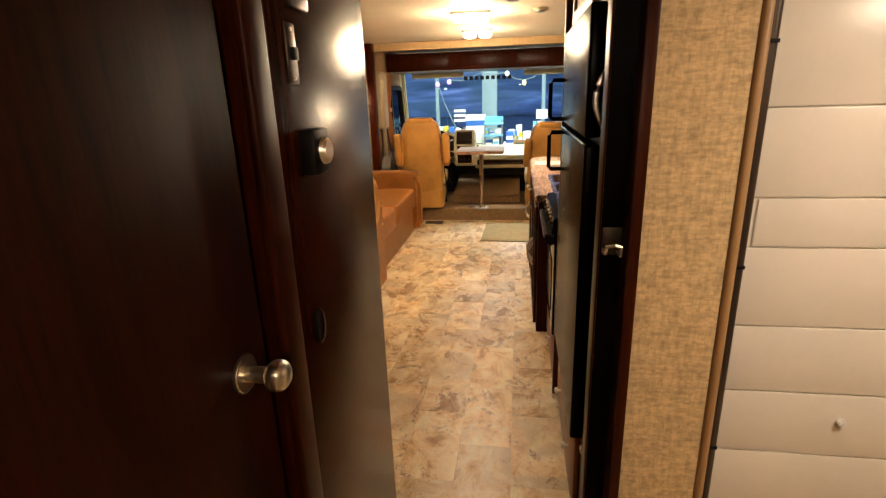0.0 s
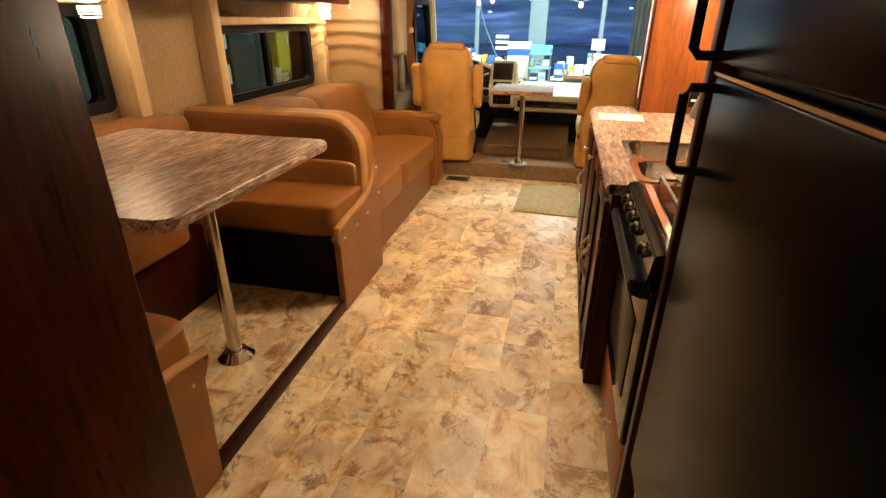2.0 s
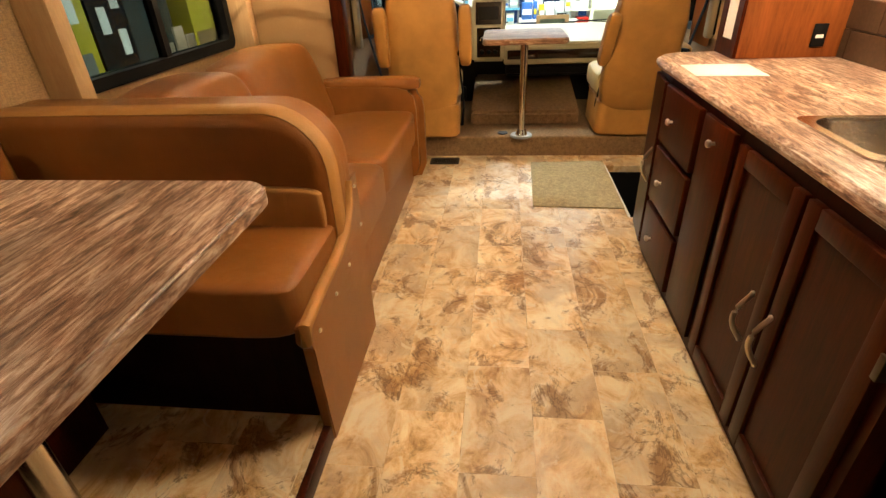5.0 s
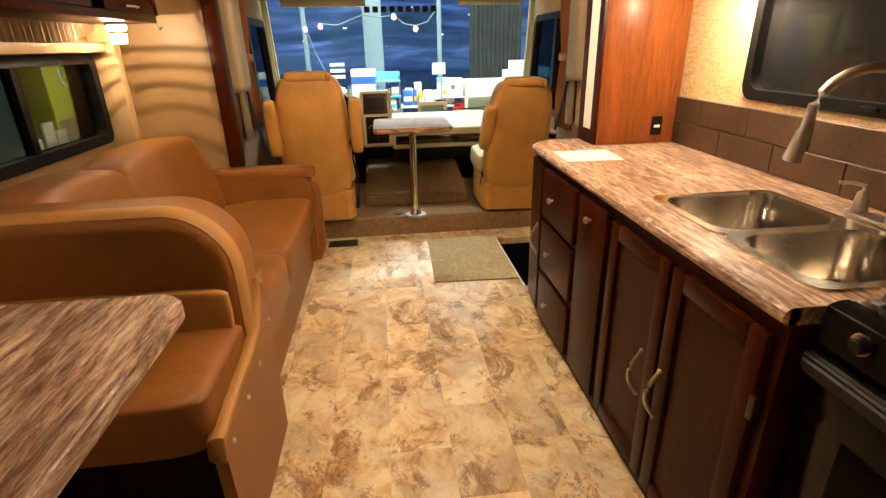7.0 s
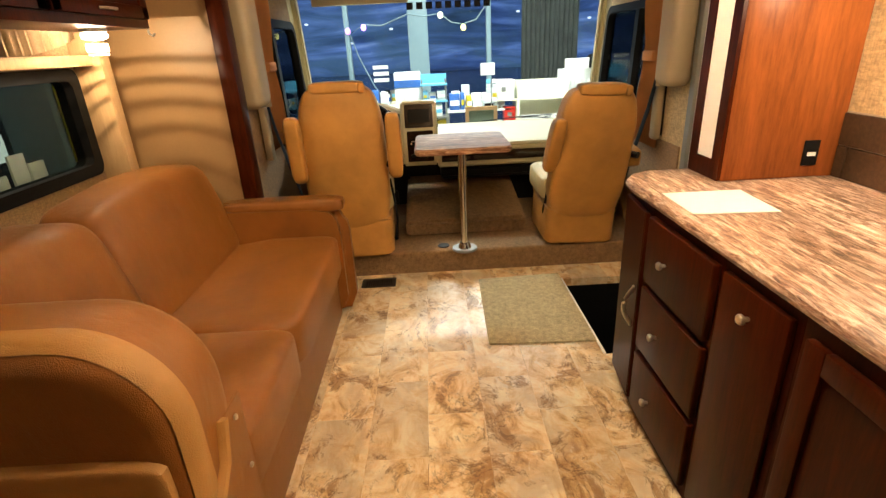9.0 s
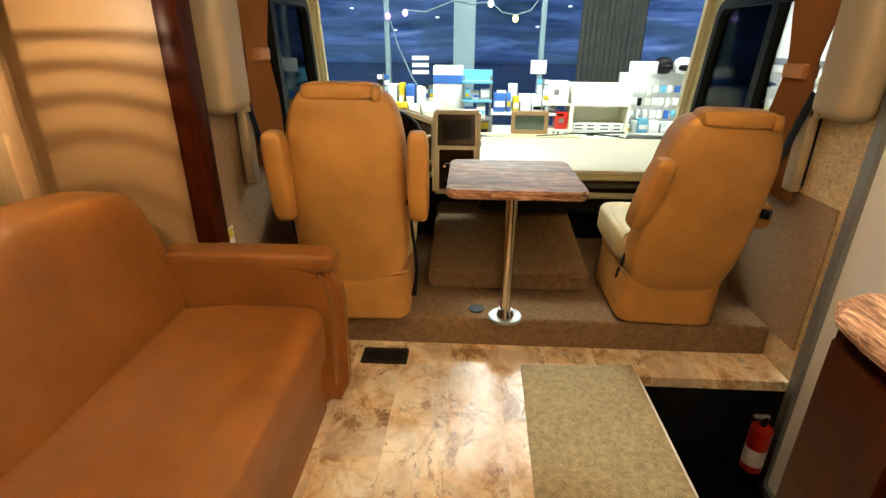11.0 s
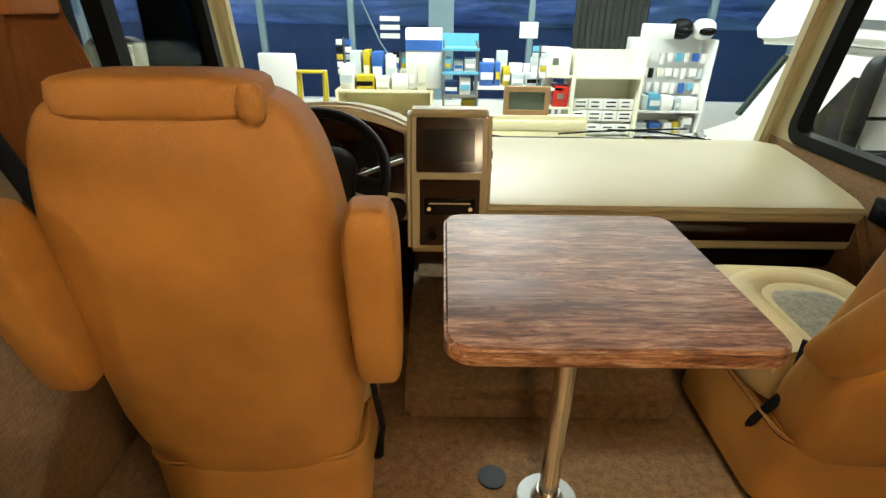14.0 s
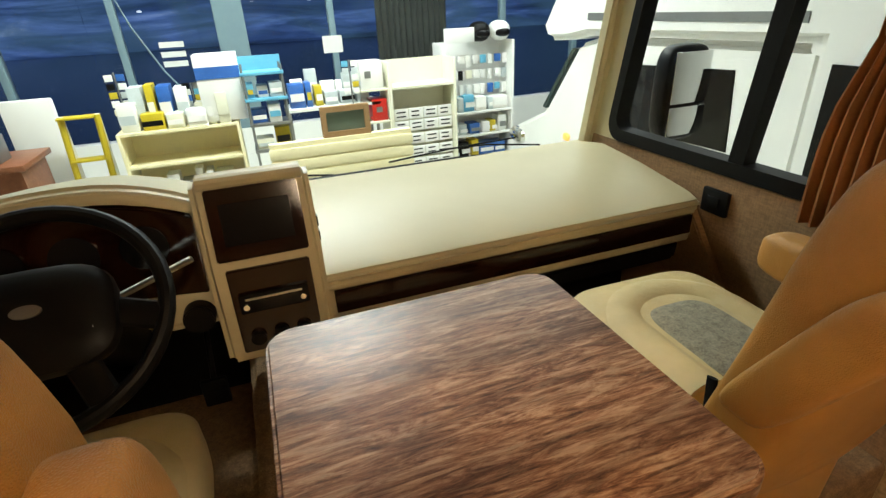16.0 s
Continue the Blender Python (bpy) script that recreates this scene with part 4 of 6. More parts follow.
# ---------- sofa ----------
so = thing("sofa", (-1.3, 4.1, 0.06), "tan leather sofa with padded arm and three back pillows", "sofa")
part("front_panel", box(-0.985, -0.955, 3.23, 4.82, 0.0, 0.37, 0.006), LEATHER, so)
part("base", box(-1.93, -0.985, 3.23, 4.82, 0.063, 0.34), LEATHER, so)
for y0, y1 in ((3.235, 3.83), (3.83, 4.8)):
    part("seat_cushion", pillow(-1.265, (y0 + y1) / 2, 0.405, 0.365, (y1 - y0) / 2, 0.105, 0.2, 44, 16,
         shape=lambda p: Vector((p.x, p.y, p.z - 0.05 * max(0, -p.x / 0.365) * (p.z > 0)))), LEATHER, so)
def lean(p):
    return Vector((p.x - 0.3 * p.z + 0.014 * math.sin(p.y * 24) * max(0, p.z), p.y, p.z + 0.008 * math.cos(p.y * 9) * (p.z > 0)))
for y0, y1 in ((3.235, 3.93), (3.93, 4.86)):
    part("back_cushion", pillow(-1.63, (y0 + y1) / 2, 0.69, 0.14, (y1 - y0) / 2 + 0.01, 0.255, 0.33, 56, 24, shape=lean), LEATHER, so)
arm = [(-1.55, 0.0), (-1.55, 0.67), (-1.5, 0.695), (-1.02, 0.685), (-0.93, 0.665), (-0.875, 0.6), (-0.86, 0.5), (-0.86, 0.12), (-0.9, 0.03), (-0.93, 0.0)]
part("arm", prism(arm, "y", 4.795, 4.93, 0.045, seg=5), LEATHER, so)
part("arm_pad", pillow(-1.2, 4.863, 0.655, 0.33, 0.064, 0.042, 0.45, 30, 10), LEATHER, so)
part("pull_tab", box(-0.954, -0.948, 3.6, 3.66, 0.29, 0.305), CLOTH_BLACK, so)


# ---------- slide-out: windows and overhead cabinets ----------
def slide_window(name, y0, y1, z0, z1, label):
    w = thing(name, (XS, (y0 + y1) / 2, z0), label, "window", kind="structure")
    cy, cz, a, h = (y0 + y1) / 2, (z0 + z1) / 2, y1 - y0, z1 - z0
    part("window_frame", ring(rounded(a, h, 0.05, 5, cy, cz), rounded(a - 0.11, h - 0.1, 0.04, 5, cy, cz), "x", XS - 0.05, XS + 0.03), RUBBER, w, "black rubber frame")
    part("mullion", box(XS - 0.03, XS + 0.015, cy - 0.02, cy + 0.02, z0 + 0.04, z1 - 0.04), RUBBER, w)
    for k in (0, 1):
        p = part("pane", box(XS - 0.012, XS - 0.007, y0 + 0.04 + k * (a / 2 - 0.03), cy - 0.01 + k * (a / 2 - 0.03), z0 + 0.04, z1 - 0.04), GLASS_DARK, w)
        p.visible_shadow = False
    for y in (y0 - 0.1, y1 + 0.03):
        part("side_trim", box(XS, XS + 0.13, y, y + 0.075, z0 - 0.05, 1.56, 0.006), TRIM_WOOD, w, "pale maple side board")
    part("top_trim", box(XS, XS + 0.1, y0 - 0.02, y1 + 0.02, z1 + 0.005, z1 + 0.05, 0.005), TRIM_WOOD, w)
    v = thing("valance", (XS + 0.1, cy, z1), "gathered tan cloth valance in a maple box", "valance")
    b = bmesh.new()
    cols = []
    for k in range(141):
        y = y0 + 0.02 + (a - 0.04) * k / 140
        x = XS + 0.075 + 0.007 * math.sin(k * 1.35)
        s = abs(2 * k / 140 - 1)
        cols.append([b.verts.new((x, y, z)) for z in (z1 + 0.2, z1 + 0.125, z1 + 0.045 + 0.07 * s ** 3)])
    for p, q in zip(cols, cols[1:]):
        for j in (0, 1):
            b.faces.new((p[j], p[j + 1], q[j + 1], q[j]))
    bmesh.ops.solidify(b, geom=list(b.faces), thickness=0.003)
    part("cloth", b, VALANCE, v)
    return w


slide_window("window_2", 3.35, 4.66, 0.93, 1.4, "black-framed sliding window over the sofa")
slide_window("window_3", 1.2, 2.55, 1.03, 1.5, "black-framed sliding window over the dinette")
for y0, y1 in ((0.83, 2.1), (2.1, 3.4), (3.4, 4.7)):
    c = thing("overhead_cabinet", (-1.78, (y0 + y1) / 2, 1.56), "dark cherry overhead cabinet above the slide-out windows", "cabinet", "slide-out overhead cabinets")
    part("body", box(XS, -1.6, y0 + 0.002, y1 - 0.002, 1.545, CEIL_Z - 0.004, 0.003), CHERRY, c)
    for a, e in ((y0 + 0.03, (y0 + y1) / 2 - 0.01), ((y0 + y1) / 2 + 0.01, y1 - 0.03)):
        b = box(-1.598, -1.586, a, e, 1.58, 2.03)
        for p, q, r, s in ((a, a + 0.05, 1.58, 2.03), (e - 0.05, e, 1.58, 2.03), (a, e, 1.58, 1.63), (a, e, 1.98, 2.03)):
            box(-1.598, -1.576, p, q, r, s, 0.004, bm=b)
        d = part("door", b, CHERRY, c)
        part("handle", tube([(-1.576, (a + e) / 2 - 0.05, 1.605), (-1.556, (a + e) / 2 - 0.03, 1.605), (-1.556, (a + e) / 2 + 0.03, 1.605), (-1.576, (a + e) / 2 + 0.05, 1.605)], 0.0055, 8), NICKEL, d, "nickel bar handle")
# The second puck, over the dinette, is unseen and added.
for y in (4.48, 2.3):
    p = thing("puck_light", (-1.72, y, 1.54), "lit round lamp under the overhead cabinet", "lamp")
    part("rim", cyl((-1.72, y, 1.53), (-1.72, y, 1.545), 0.05, bevel=0.003), NICKEL, p)
    # Rings added below the lamp to throw arcs of shade on the wall.
    for z, r in ((1.486, 0.038), (1.478, 0.038), (1.469, 0.038), (1.459, 0.037), (1.447, 0.034)):
        part("lens_ring", tube([(-1.72 + r * math.cos(k * math.tau / 28), y + r * math.sin(k * math.tau / 28), z) for k in range(28)], 0.0016, 6, closed=True), BULB, p, "glowing lens rib added to cast arcs")
    part("lens", pillow(-1.72, y, 1.518, 0.046, 0.046, 0.017, 0.85, 20, 10), BULB, p, "glowing lens")
hk = thing("coat_hook", (-1.6, 4.69, 1.54), "small bright hook under the overhead cabinet", "hook")
part("hook", tube([(-1.6, 4.68, 1.545), (-1.6, 4.68, 1.525), (-1.585, 4.68, 1.515), (-1.575, 4.68, 1.525)], 0.005, 8), NICKEL, hk)

# ---------- cab ----------
def cab_seat(outer_down, recline, tilt, arm_z, arm_h, drop):
    """A captain's chair with its back towards -y, about its own foot; its outer arm raised or lowered."""
    s = thing("captain_chair", (0, 0, 0), "golden tan leather captain's chair with raised arms", "chair", "cab seats")
    part("pedestal", box(-0.2, 0.2, 0.02, 0.44, 0.0, 0.2, 0.03, 3), BLACK_MATT, s)
    def back(p):
        t = (p.z + 0.455) / 0.91
        w = 1.0 - 0.1 * max(0, 0.25 - t) / 0.25 - 0.14 * max(0, t - 0.68) / 0.32
        return Vector((p.x * w, p.y - 0.03 * math.sin(t * 2.6) - recline * t + 0.02 * (p.x / 0.235) ** 2, p.z))
    bk = part("backrest", pillow(0, 0.0, 0.645 - drop / 2, 0.236, 0.085, 0.455 - drop / 2, 0.34, 44, 26, shape=back), SEAT_LEATHER, s)
    part("headrest_flap", pillow(0, -0.03 - recline, 1.09 - drop, 0.145, 0.066, 0.034, 0.45, 30, 10), SEAT_LEATHER, bk, "folded leather headrest cover")
    part("gather", pillow(0.132, -0.088 - recline, 1.085 - drop, 0.02, 0.016, 0.03, 0.8, 14, 8), SEAT_LEATHER, bk)
    sk = [(x, y) for x, y in rounded(0.46, 0.5, 0.07, 5, 0, 0.17)]
    part("skirt", prism(sk, "z", 0.02, 0.27, 0.015, seg=3), SEAT_LEATHER, s, "leather skirt with hem seam")
    part("seam", tube([(x * 1.004, y * 1.002 - 0.001, 0.268) for x, y in sk], 0.005, 6, closed=True), SEAT_LEATHER, s)
    part("seat_cushion", pillow(0, 0.28, 0.355, 0.25, 0.26, 0.085, 0.35, 40, 14), SEAT_CREAM, s, "cream leather seat cushion")
    part("seat_panel", pillow(0, 0.19, 0.42, 0.115, 0.17, 0.032, 0.5, 30, 10), SEAT_GREY, s, "grey suede centre panel")
    horse = [(-0.165, 0.06), (-0.17, 0.2)] + [(-0.17 * math.cos(a), 0.3 + 0.14 * math.sin(a)) for a in [math.pi * k / 12 for k in range(13)]] + [(0.17, 0.2), (0.165, 0.06)]
    part("bolster", tube([(x, y, 0.397) for x, y in horse], 0.072, 14, flat=0.75), SEAT_CREAM, s, "puffed cream bolster round the seat")
    for x in (-0.246, 0.28):
        if outer_down and x > 0:
            a = part("armrest", pillow(x, 0.11, 0.585, 0.056, 0.21, 0.062, 0.42, 24, 18), SEAT_LEATHER, s, "lowered padded armrest")
        else:
            a = part("armrest", pillow(x, -0.16, arm_z, 0.042, 0.058, arm_h, 0.42, 24, 18, shape=lambda p: Vector((p.x, p.y - tilt * p.z, p.z))), SEAT_LEATHER, s, "raised padded armrest")
        part("arm_pivot", cyl((x * 0.8, -0.08, 0.62), (x, -0.14, 0.62), 0.02), BLACK_MATT, a)
        part("belt_stalk", tube([(x * 0.86, 0.1, 0.06), (x * 0.93, 0.05, 0.22), (x * 0.9, -0.0, 0.38), (x * 0.84, 0.03, 0.5)], 0.014, 8, flat=0.5), CLOTH_BLACK, s, "black belt and lever")
    return s


left_seat = cab_seat(False, 0.08, 0.2, 0.74, 0.195, 0.015)
left_seat.matrix_basis = pose(-0.91, 5.325, CAB_Z, 0, 0, 3) @ Matrix.Diagonal((1.07, 1.0, 1.0, 1.0))
tagged(left_seat, "golden tan leather driver's chair behind the steering wheel")
right_seat = cab_seat(True, 0.15, 0.5, 0.69, 0.175, 0.075)
right_seat.matrix_basis = pose(0.56, 5.39, CAB_Z - 0.01, 2, 2, 1)
tagged(right_seat, "golden tan leather passenger chair turned slightly inwards")

tb = thing("cab_table", (-0.2, 5.34, CAB_Z), "small streaked laminate table on a chrome post", "table")
part("tabletop", prism(rounded(0.56, 0.55, 0.05, 6, -0.205, 5.335), "z", 0.838, 0.875, 0.007, seg=3), LAM_X, tb)
part("post", cyl((-0.2, 5.347, 0.16), (-0.2, 5.347, 0.838), 0.025, 0.027), STEEL, tb, "steel post")
part("floor_flange", cyl((-0.2, 5.347, 0.149), (-0.2, 5.347, 0.165), 0.085, 0.08, bevel=0.003), GREY, tb, "round steel floor plate")
part("floor_cup", cyl((-0.2, 5.347, 0.165), (-0.2, 5.347, 0.2), 0.045, 0.032), STEEL, tb)
part("top_bracket", cyl((-0.2, 5.347, 0.81), (-0.2, 5.347, 0.838), 0.05, 0.085), STEEL, tb)
sc = thing("floor_socket", (-0.34, 5.42, CAB_Z), "dark round socket cover in the carpet", "cover")
part("cover", cyl((-0.34, 5.42, CAB_Z), (-0.34, 5.42, CAB_Z + 0.006), 0.04, bevel=0.002), BLACK_MATT, sc)

da = thing("dashboard", (-0.2, 6.4, 0.6), "cream moulded dashboard with dark burl inlays", "dashboard")
prof = [(6.12, 0.53), (6.1, 0.56), (6.11, 0.66), (6.08, 0.68), (6.085, 0.705), (6.14, 0.725), (6.4, 0.765), (6.66, 0.79), (6.86, 0.76), (6.86, 0.5)]
part("top_pad", prism(prof, "x", -0.34, 1.02, 0.012, seg=3), CREAM, da)
part("inlay_strip", box(-0.31, 1.0, 6.094, 6.112, 0.578, 0.65, 0.004), BURL, da, "dark glossy burl strip")
# The next two black pieces put the shade below the dash into colour.
part("lower_bolster", prism([(6.2, 0.42), (6.16, 0.44), (6.15, 0.51), (6.18, 0.525), (6.5, 0.525), (6.5, 0.42)], "x", -0.32, 1.02, 0.012), BLACK_MATT, da, "knee panel, black for the shade below the dash")
part("under_shadow_panel", box(-1.3, 1.03, 6.45, 6.5, CAB_Z, 0.56), BLACK_MATT, da, "black sheet standing in for the shade below the dash")
cluster = [(6.05, 0.665), (5.99, 0.7), (6.06, 1.03), (6.09, 1.055), (6.3, 1.02), (6.7, 0.88), (6.86, 0.8), (6.86, 0.6), (6.15, 0.65)]


def arched(b):
    """Cuts a part of the pod across and lets its upper side fall away towards the ends."""
    for x in np.linspace(-1.3, -0.6, 15):
        bmesh.ops.bisect_plane(b, geom=list(b.verts) + list(b.edges) + list(b.faces), plane_co=(x, 0, 0), plane_no=(1, 0, 0))
    for v in b.verts:
        d = v.co.x + 0.85
        v.co.z -= (0.058 * (d / 0.24) ** 2 if d > 0 else 0.06 * (d / 0.4) ** 2) * min(1, max(0, (v.co.z - 0.72) / 0.25))
    return b


part("cluster_pod", arched(prism(cluster, "x", -1.32, -0.575, 0.015, seg=3)), CREAM, da)
cp = part("instrument_panel", arched(prism([(6.012, 0.79), (6.002, 0.795), (6.049, 1.013), (6.062, 1.02)], "x", -1.085, -0.612, 0.003)), BURL, da, "dark glossy instrument panel")
for x in (-1.0, -0.86, -0.72):
    q = Vector((x, 6.026, 0.91))
    n = Vector((0, -0.977, 0.213))
    part("gauge", cyl(q, q + n * 0.008, 0.05, bevel=0.002), BLACK, cp)
sp = part("side_panel", arched(prism([(6.012, 0.79), (6.002, 0.795), (6.049, 1.013), (6.062, 1.02)], "x", -1.3, -1.125, 0.003)), BURL, da)
for x, z in ((-1.26, 0.84), (-1.2, 0.84), (-1.19, 0.93)):
    part("rocker_switch", box(x, x + 0.035, 6.0, 6.02, z, z + 0.035, 0.003), BLACK_MATT, sp)
cs = part("centre_console", prism([(6.02, 0.58), (5.93, 0.6), (5.945, 0.86), (6.0, 1.045), (6.04, 1.06), (6.2, 1.0), (6.4, 0.8), (6.4, 0.56)], "x", -0.6, -0.335, 0.016, seg=3), CREAM, da, "cream centre console")
part("screen_surround", prism([(5.941, 0.872), (5.936, 0.876), (5.985, 1.032), (5.994, 1.032)], "x", -0.57, -0.365, 0.003), BURL, cs)
part("screen", prism([(5.95, 0.905), (5.945, 0.908), (5.974, 1.0), (5.982, 1.0)], "x", -0.545, -0.39), BLACK, cs, "black glass screen")
part("radio_surround", prism([(5.938, 0.625), (5.924, 0.63), (5.936, 0.85), (5.95, 0.85)], "x", -0.56, -0.37, 0.003), BURL, cs)
part("radio", box(-0.545, -0.385, 5.92, 5.935, 0.74, 0.79, 0.003), BLACK, cs)
part("radio_trim", box(-0.53, -0.4, 5.916, 5.921, 0.777, 0.781), NICKEL, cs)
for x in (-0.53, -0.4):
    part("radio_knob", cyl((x, 5.922, 0.765), (x, 5.905, 0.765), 0.007, seg=14), CHROME, cs)
for x in (-0.52, -0.465, -0.41):
    part("heater_knob", cyl((x, 5.93, 0.67), (x, 5.91, 0.67), 0.018, seg=16, bevel=0.003), BLACK_MATT, cs)
for z in (0.86, 0.9):
    part("side_switch", box(-0.337, -0.33, 6.0, 6.03, z, z + 0.025), BLACK_MATT, cs)
sw = thing("steering_wheel", (-0.83, 5.75, 0.94), "black leather four-spoke steering wheel", "steering wheel")
W = Matrix.Translation((-0.85, 5.75, 0.92)) @ Euler((radians(42), 0, 0)).to_matrix().to_4x4()
def wheel_part(name, b, material, parent, label=""):
    bmesh.ops.transform(b, matrix=W, verts=b.verts)
    return part(name, b, material, parent, label)
wheel_part("rim", tube([(0.207 * math.cos(a * math.tau / 40), 0.207 * math.sin(a * math.tau / 40), 0) for a in range(40)], 0.0155, 12, closed=True), BLACK_MATT, sw)
wheel_part("hub", pillow(0, -0.01, 0.0, 0.13, 0.1, 0.035, 0.6, 28, 12), BLACK_MATT, sw, "padded black hub")
for a in (192, 348, 240, 300):
    c, s_ = math.cos(radians(a)), math.sin(radians(a))
    wheel_part("spoke", tube([(0.08 * c, 0.08 * s_ + 0.02, -0.01), (0.203 * c, 0.203 * s_, 0)], 0.027, 10, flat=0.5), BLACK_MATT, sw)
wheel_part("badge", prism([(0.024 * math.cos(k * math.tau / 20), 0.012 * math.sin(k * math.tau / 20)) for k in range(20)], "z", 0.03, 0.038), GREY, sw, "plain grey oval badge")
wheel_part("buttons", box(0.075, 0.098, -0.05, 0.02, 0.02, 0.03, 0.003), GREY, sw)
part("column", cyl((-0.83, 5.77, 0.92), (-0.83, 6.05, 0.68), 0.055, 0.075), BLACK_MATT, sw)
part("stalk", tube([(-0.77, 5.87, 0.87), (-0.66, 5.84, 0.92), (-0.6, 5.83, 0.945)], 0.007, 8), NICKEL, sw, "bright column lever")
part("ignition_cup", cyl((-0.64, 5.98, 0.74), (-0.64, 5.94, 0.74), 0.036, bevel=0.004), BLACK_MATT, da)
pe = thing("pedal_bracket", (-0.7, 6.3, CAB_Z), "dark pedal with rubber pad", "pedal")
part("pad", box(-0.76, -0.68, 6.28, 6.3, 0.22, 0.32, 0.005), RUBBER, pe)
part("arm", tube([(-0.72, 6.3, 0.3), (-0.72, 6.42, 0.45)], 0.01, 8), BLACK_MATT, pe)

# windscreen and its posts
GLASS_Y = lambda z: 6.88 - 0.215 * (z - 0.7)
ws = thing("windshield", (-0.2, 6.8, 0.75), "wide windshield between cream posts", "windshield", kind="structure")
b = bmesh.new()
cols = [[b.verts.new((x, GLASS_Y(z) + 0.07 - 0.07 * abs((x + 0.2) / 1.25) ** 2.5, z)) for z in (0.72, 1.88)] for x in np.linspace(-1.44, 1.05, 15)]
for p, q in zip(cols, cols[1:]):
    b.faces.new((p[0], q[0], q[1], p[1]))
g = part("pane", b, GLASS, ws)
g.visible_shadow = False
for x, s_ in ((XR, 1), (XL, -1)):
    x0, x1 = sorted((x - s_ * 0.045, x + s_ * 0.07))
    part("post", prism([(6.83, 0.66), (6.91, 0.66), (6.645, 1.92), (6.565, 1.92)], "x", x0, x1, 0.018, seg=3), CREAM, ws, "cream windshield post")
    x0, x1 = sorted((x - s_ * 0.004, x + s_ * 0.064))
    panel = [(6.58, -0.3), (6.89, -0.3), (6.89, 0.7), (6.63, 1.92), (6.44, 1.92), (6.515, 1.65), (6.685, 0.815), (6.58, 0.815)]
    part("corner_panel", prism(panel, "x", x0, x1), CREAM, ws, "cream panel between side window and windshield")
part("lower_seal", tube([(-1.42, 6.84, 0.73), (-0.8, 6.9, 0.74), (0.4, 6.9, 0.74), (1.0, 6.84, 0.73)], 0.015, 8), RUBBER, ws)
for x0, x1, z in ((0.1, 0.75, 0.748), (-0.95, -0.3, 0.748)):
    wp = thing("wiper", (x0, 6.98, z), "thin black windshield wiper", "wiper", "wipers")
    part("blade", tube([(x0, 6.99, z), (x0 + 0.3, 6.99, z + 0.022), (x1, 7.0, z + 0.03)], 0.0045, 8), RUBBER, wp)
    part("arm", tube([(x0 + 0.25, 7.0, z + 0.022), (x0 + 0.5, 7.01, z + 0.012), (x1 + 0.15, 7.02, z - 0.03)], 0.0045, 8), BLACK_MATT, wp)
structure("cab_front_wall", box(XL - 0.06, XR + 0.06, 6.87, 6.95, -0.3, 0.735), CREAM, "cream front wall under the windshield", "wall")
ob = thing("overhead_bunk", (-0.2, 5.9, 1.78), "dark cherry fronted drop-down bunk over the cab", "cabinet")
part("front_board", box(-1.4, 1.05, 5.72, 5.76, 1.79, 2.0, 0.006), CHERRY, ob)
part("bunk_box", box(-1.4, 1.05, 5.762, 6.5, 1.79, 2.0), CHERRY, ob)
for x0, x1 in ((-1.35, -0.62), (-0.6, 0.2), (0.22, 1.0)):
    part("field", box(x0, x1, 5.712, 5.722, 1.82, 1.97, 0.004), CHERRY, ob)
for x0, x1 in ((-1.2, -0.5), (0.3, 0.85)):
    v = thing("sun_visor", (x0, 6.4, 1.77), "folded cream sun visor above the windshield", "sun visor", "sun visors")
    part("flap", box(x0, x1, 6.3, 6.34, 1.72, 1.785, 0.008), CREAM, v)
lt = thing("windshield_lettering", (-0.2, 6.6, 1.73), "row of dark letter-like bars at the windshield top", "lettering")
for k in range(9):
    part("bar", box(-0.52 + 0.075 * k, -0.47 + 0.075 * k, 6.555, 6.56, 1.685, 1.735), BLACK_MATT, lt)


def side_window(name, x, y0, y1, label):
    w = thing(name, (x, (y0 + y1) / 2, 0.82), label, "window", kind="structure")
    cy, s = (y0 + y1) / 2, 1 if x > 0 else -1
    rake = lambda pts: [(y - (0.2 * (z - 0.82) if y > cy else 0), z) for y, z in pts]
    part("window_frame", ring(rake(rounded(y1 - y0, 0.83, 0.09, 5, cy, 1.22)), rake(rounded(y1 - y0 - 0.09, 0.73, 0.06, 5, cy, 1.22)), "x", x - 0.02 * s, x + 0.05 * s), RUBBER, w, "thick black rubber frame")
    part("divider", prism([(5.985, 0.84), (6.045, 0.84), (5.965, 1.6), (5.905, 1.6)], "x", *sorted((x - 0.015 * s, x + 0.04 * s))), RUBBER, w)
    for a, c in ((y0 + 0.03, 6.02), (6.01, y1 - 0.03)):
        p = part("pane", prism([(a, 0.84), (c, 0.84), (c - (0.1 if c < 6.2 else 0.16), 1.6), (a - (0.1 if a > 5.8 else 0), 1.6)], "x", x + 0.012 * s, x + 0.017 * s), GLASS, w)
        p.visible_shadow = False


side_window("window_4", XR, 5.4, 6.7, "black-framed side window by the passenger chair")
side_window("window_5", XL, 5.76, 6.7, "black-framed side window by the driver's chair")


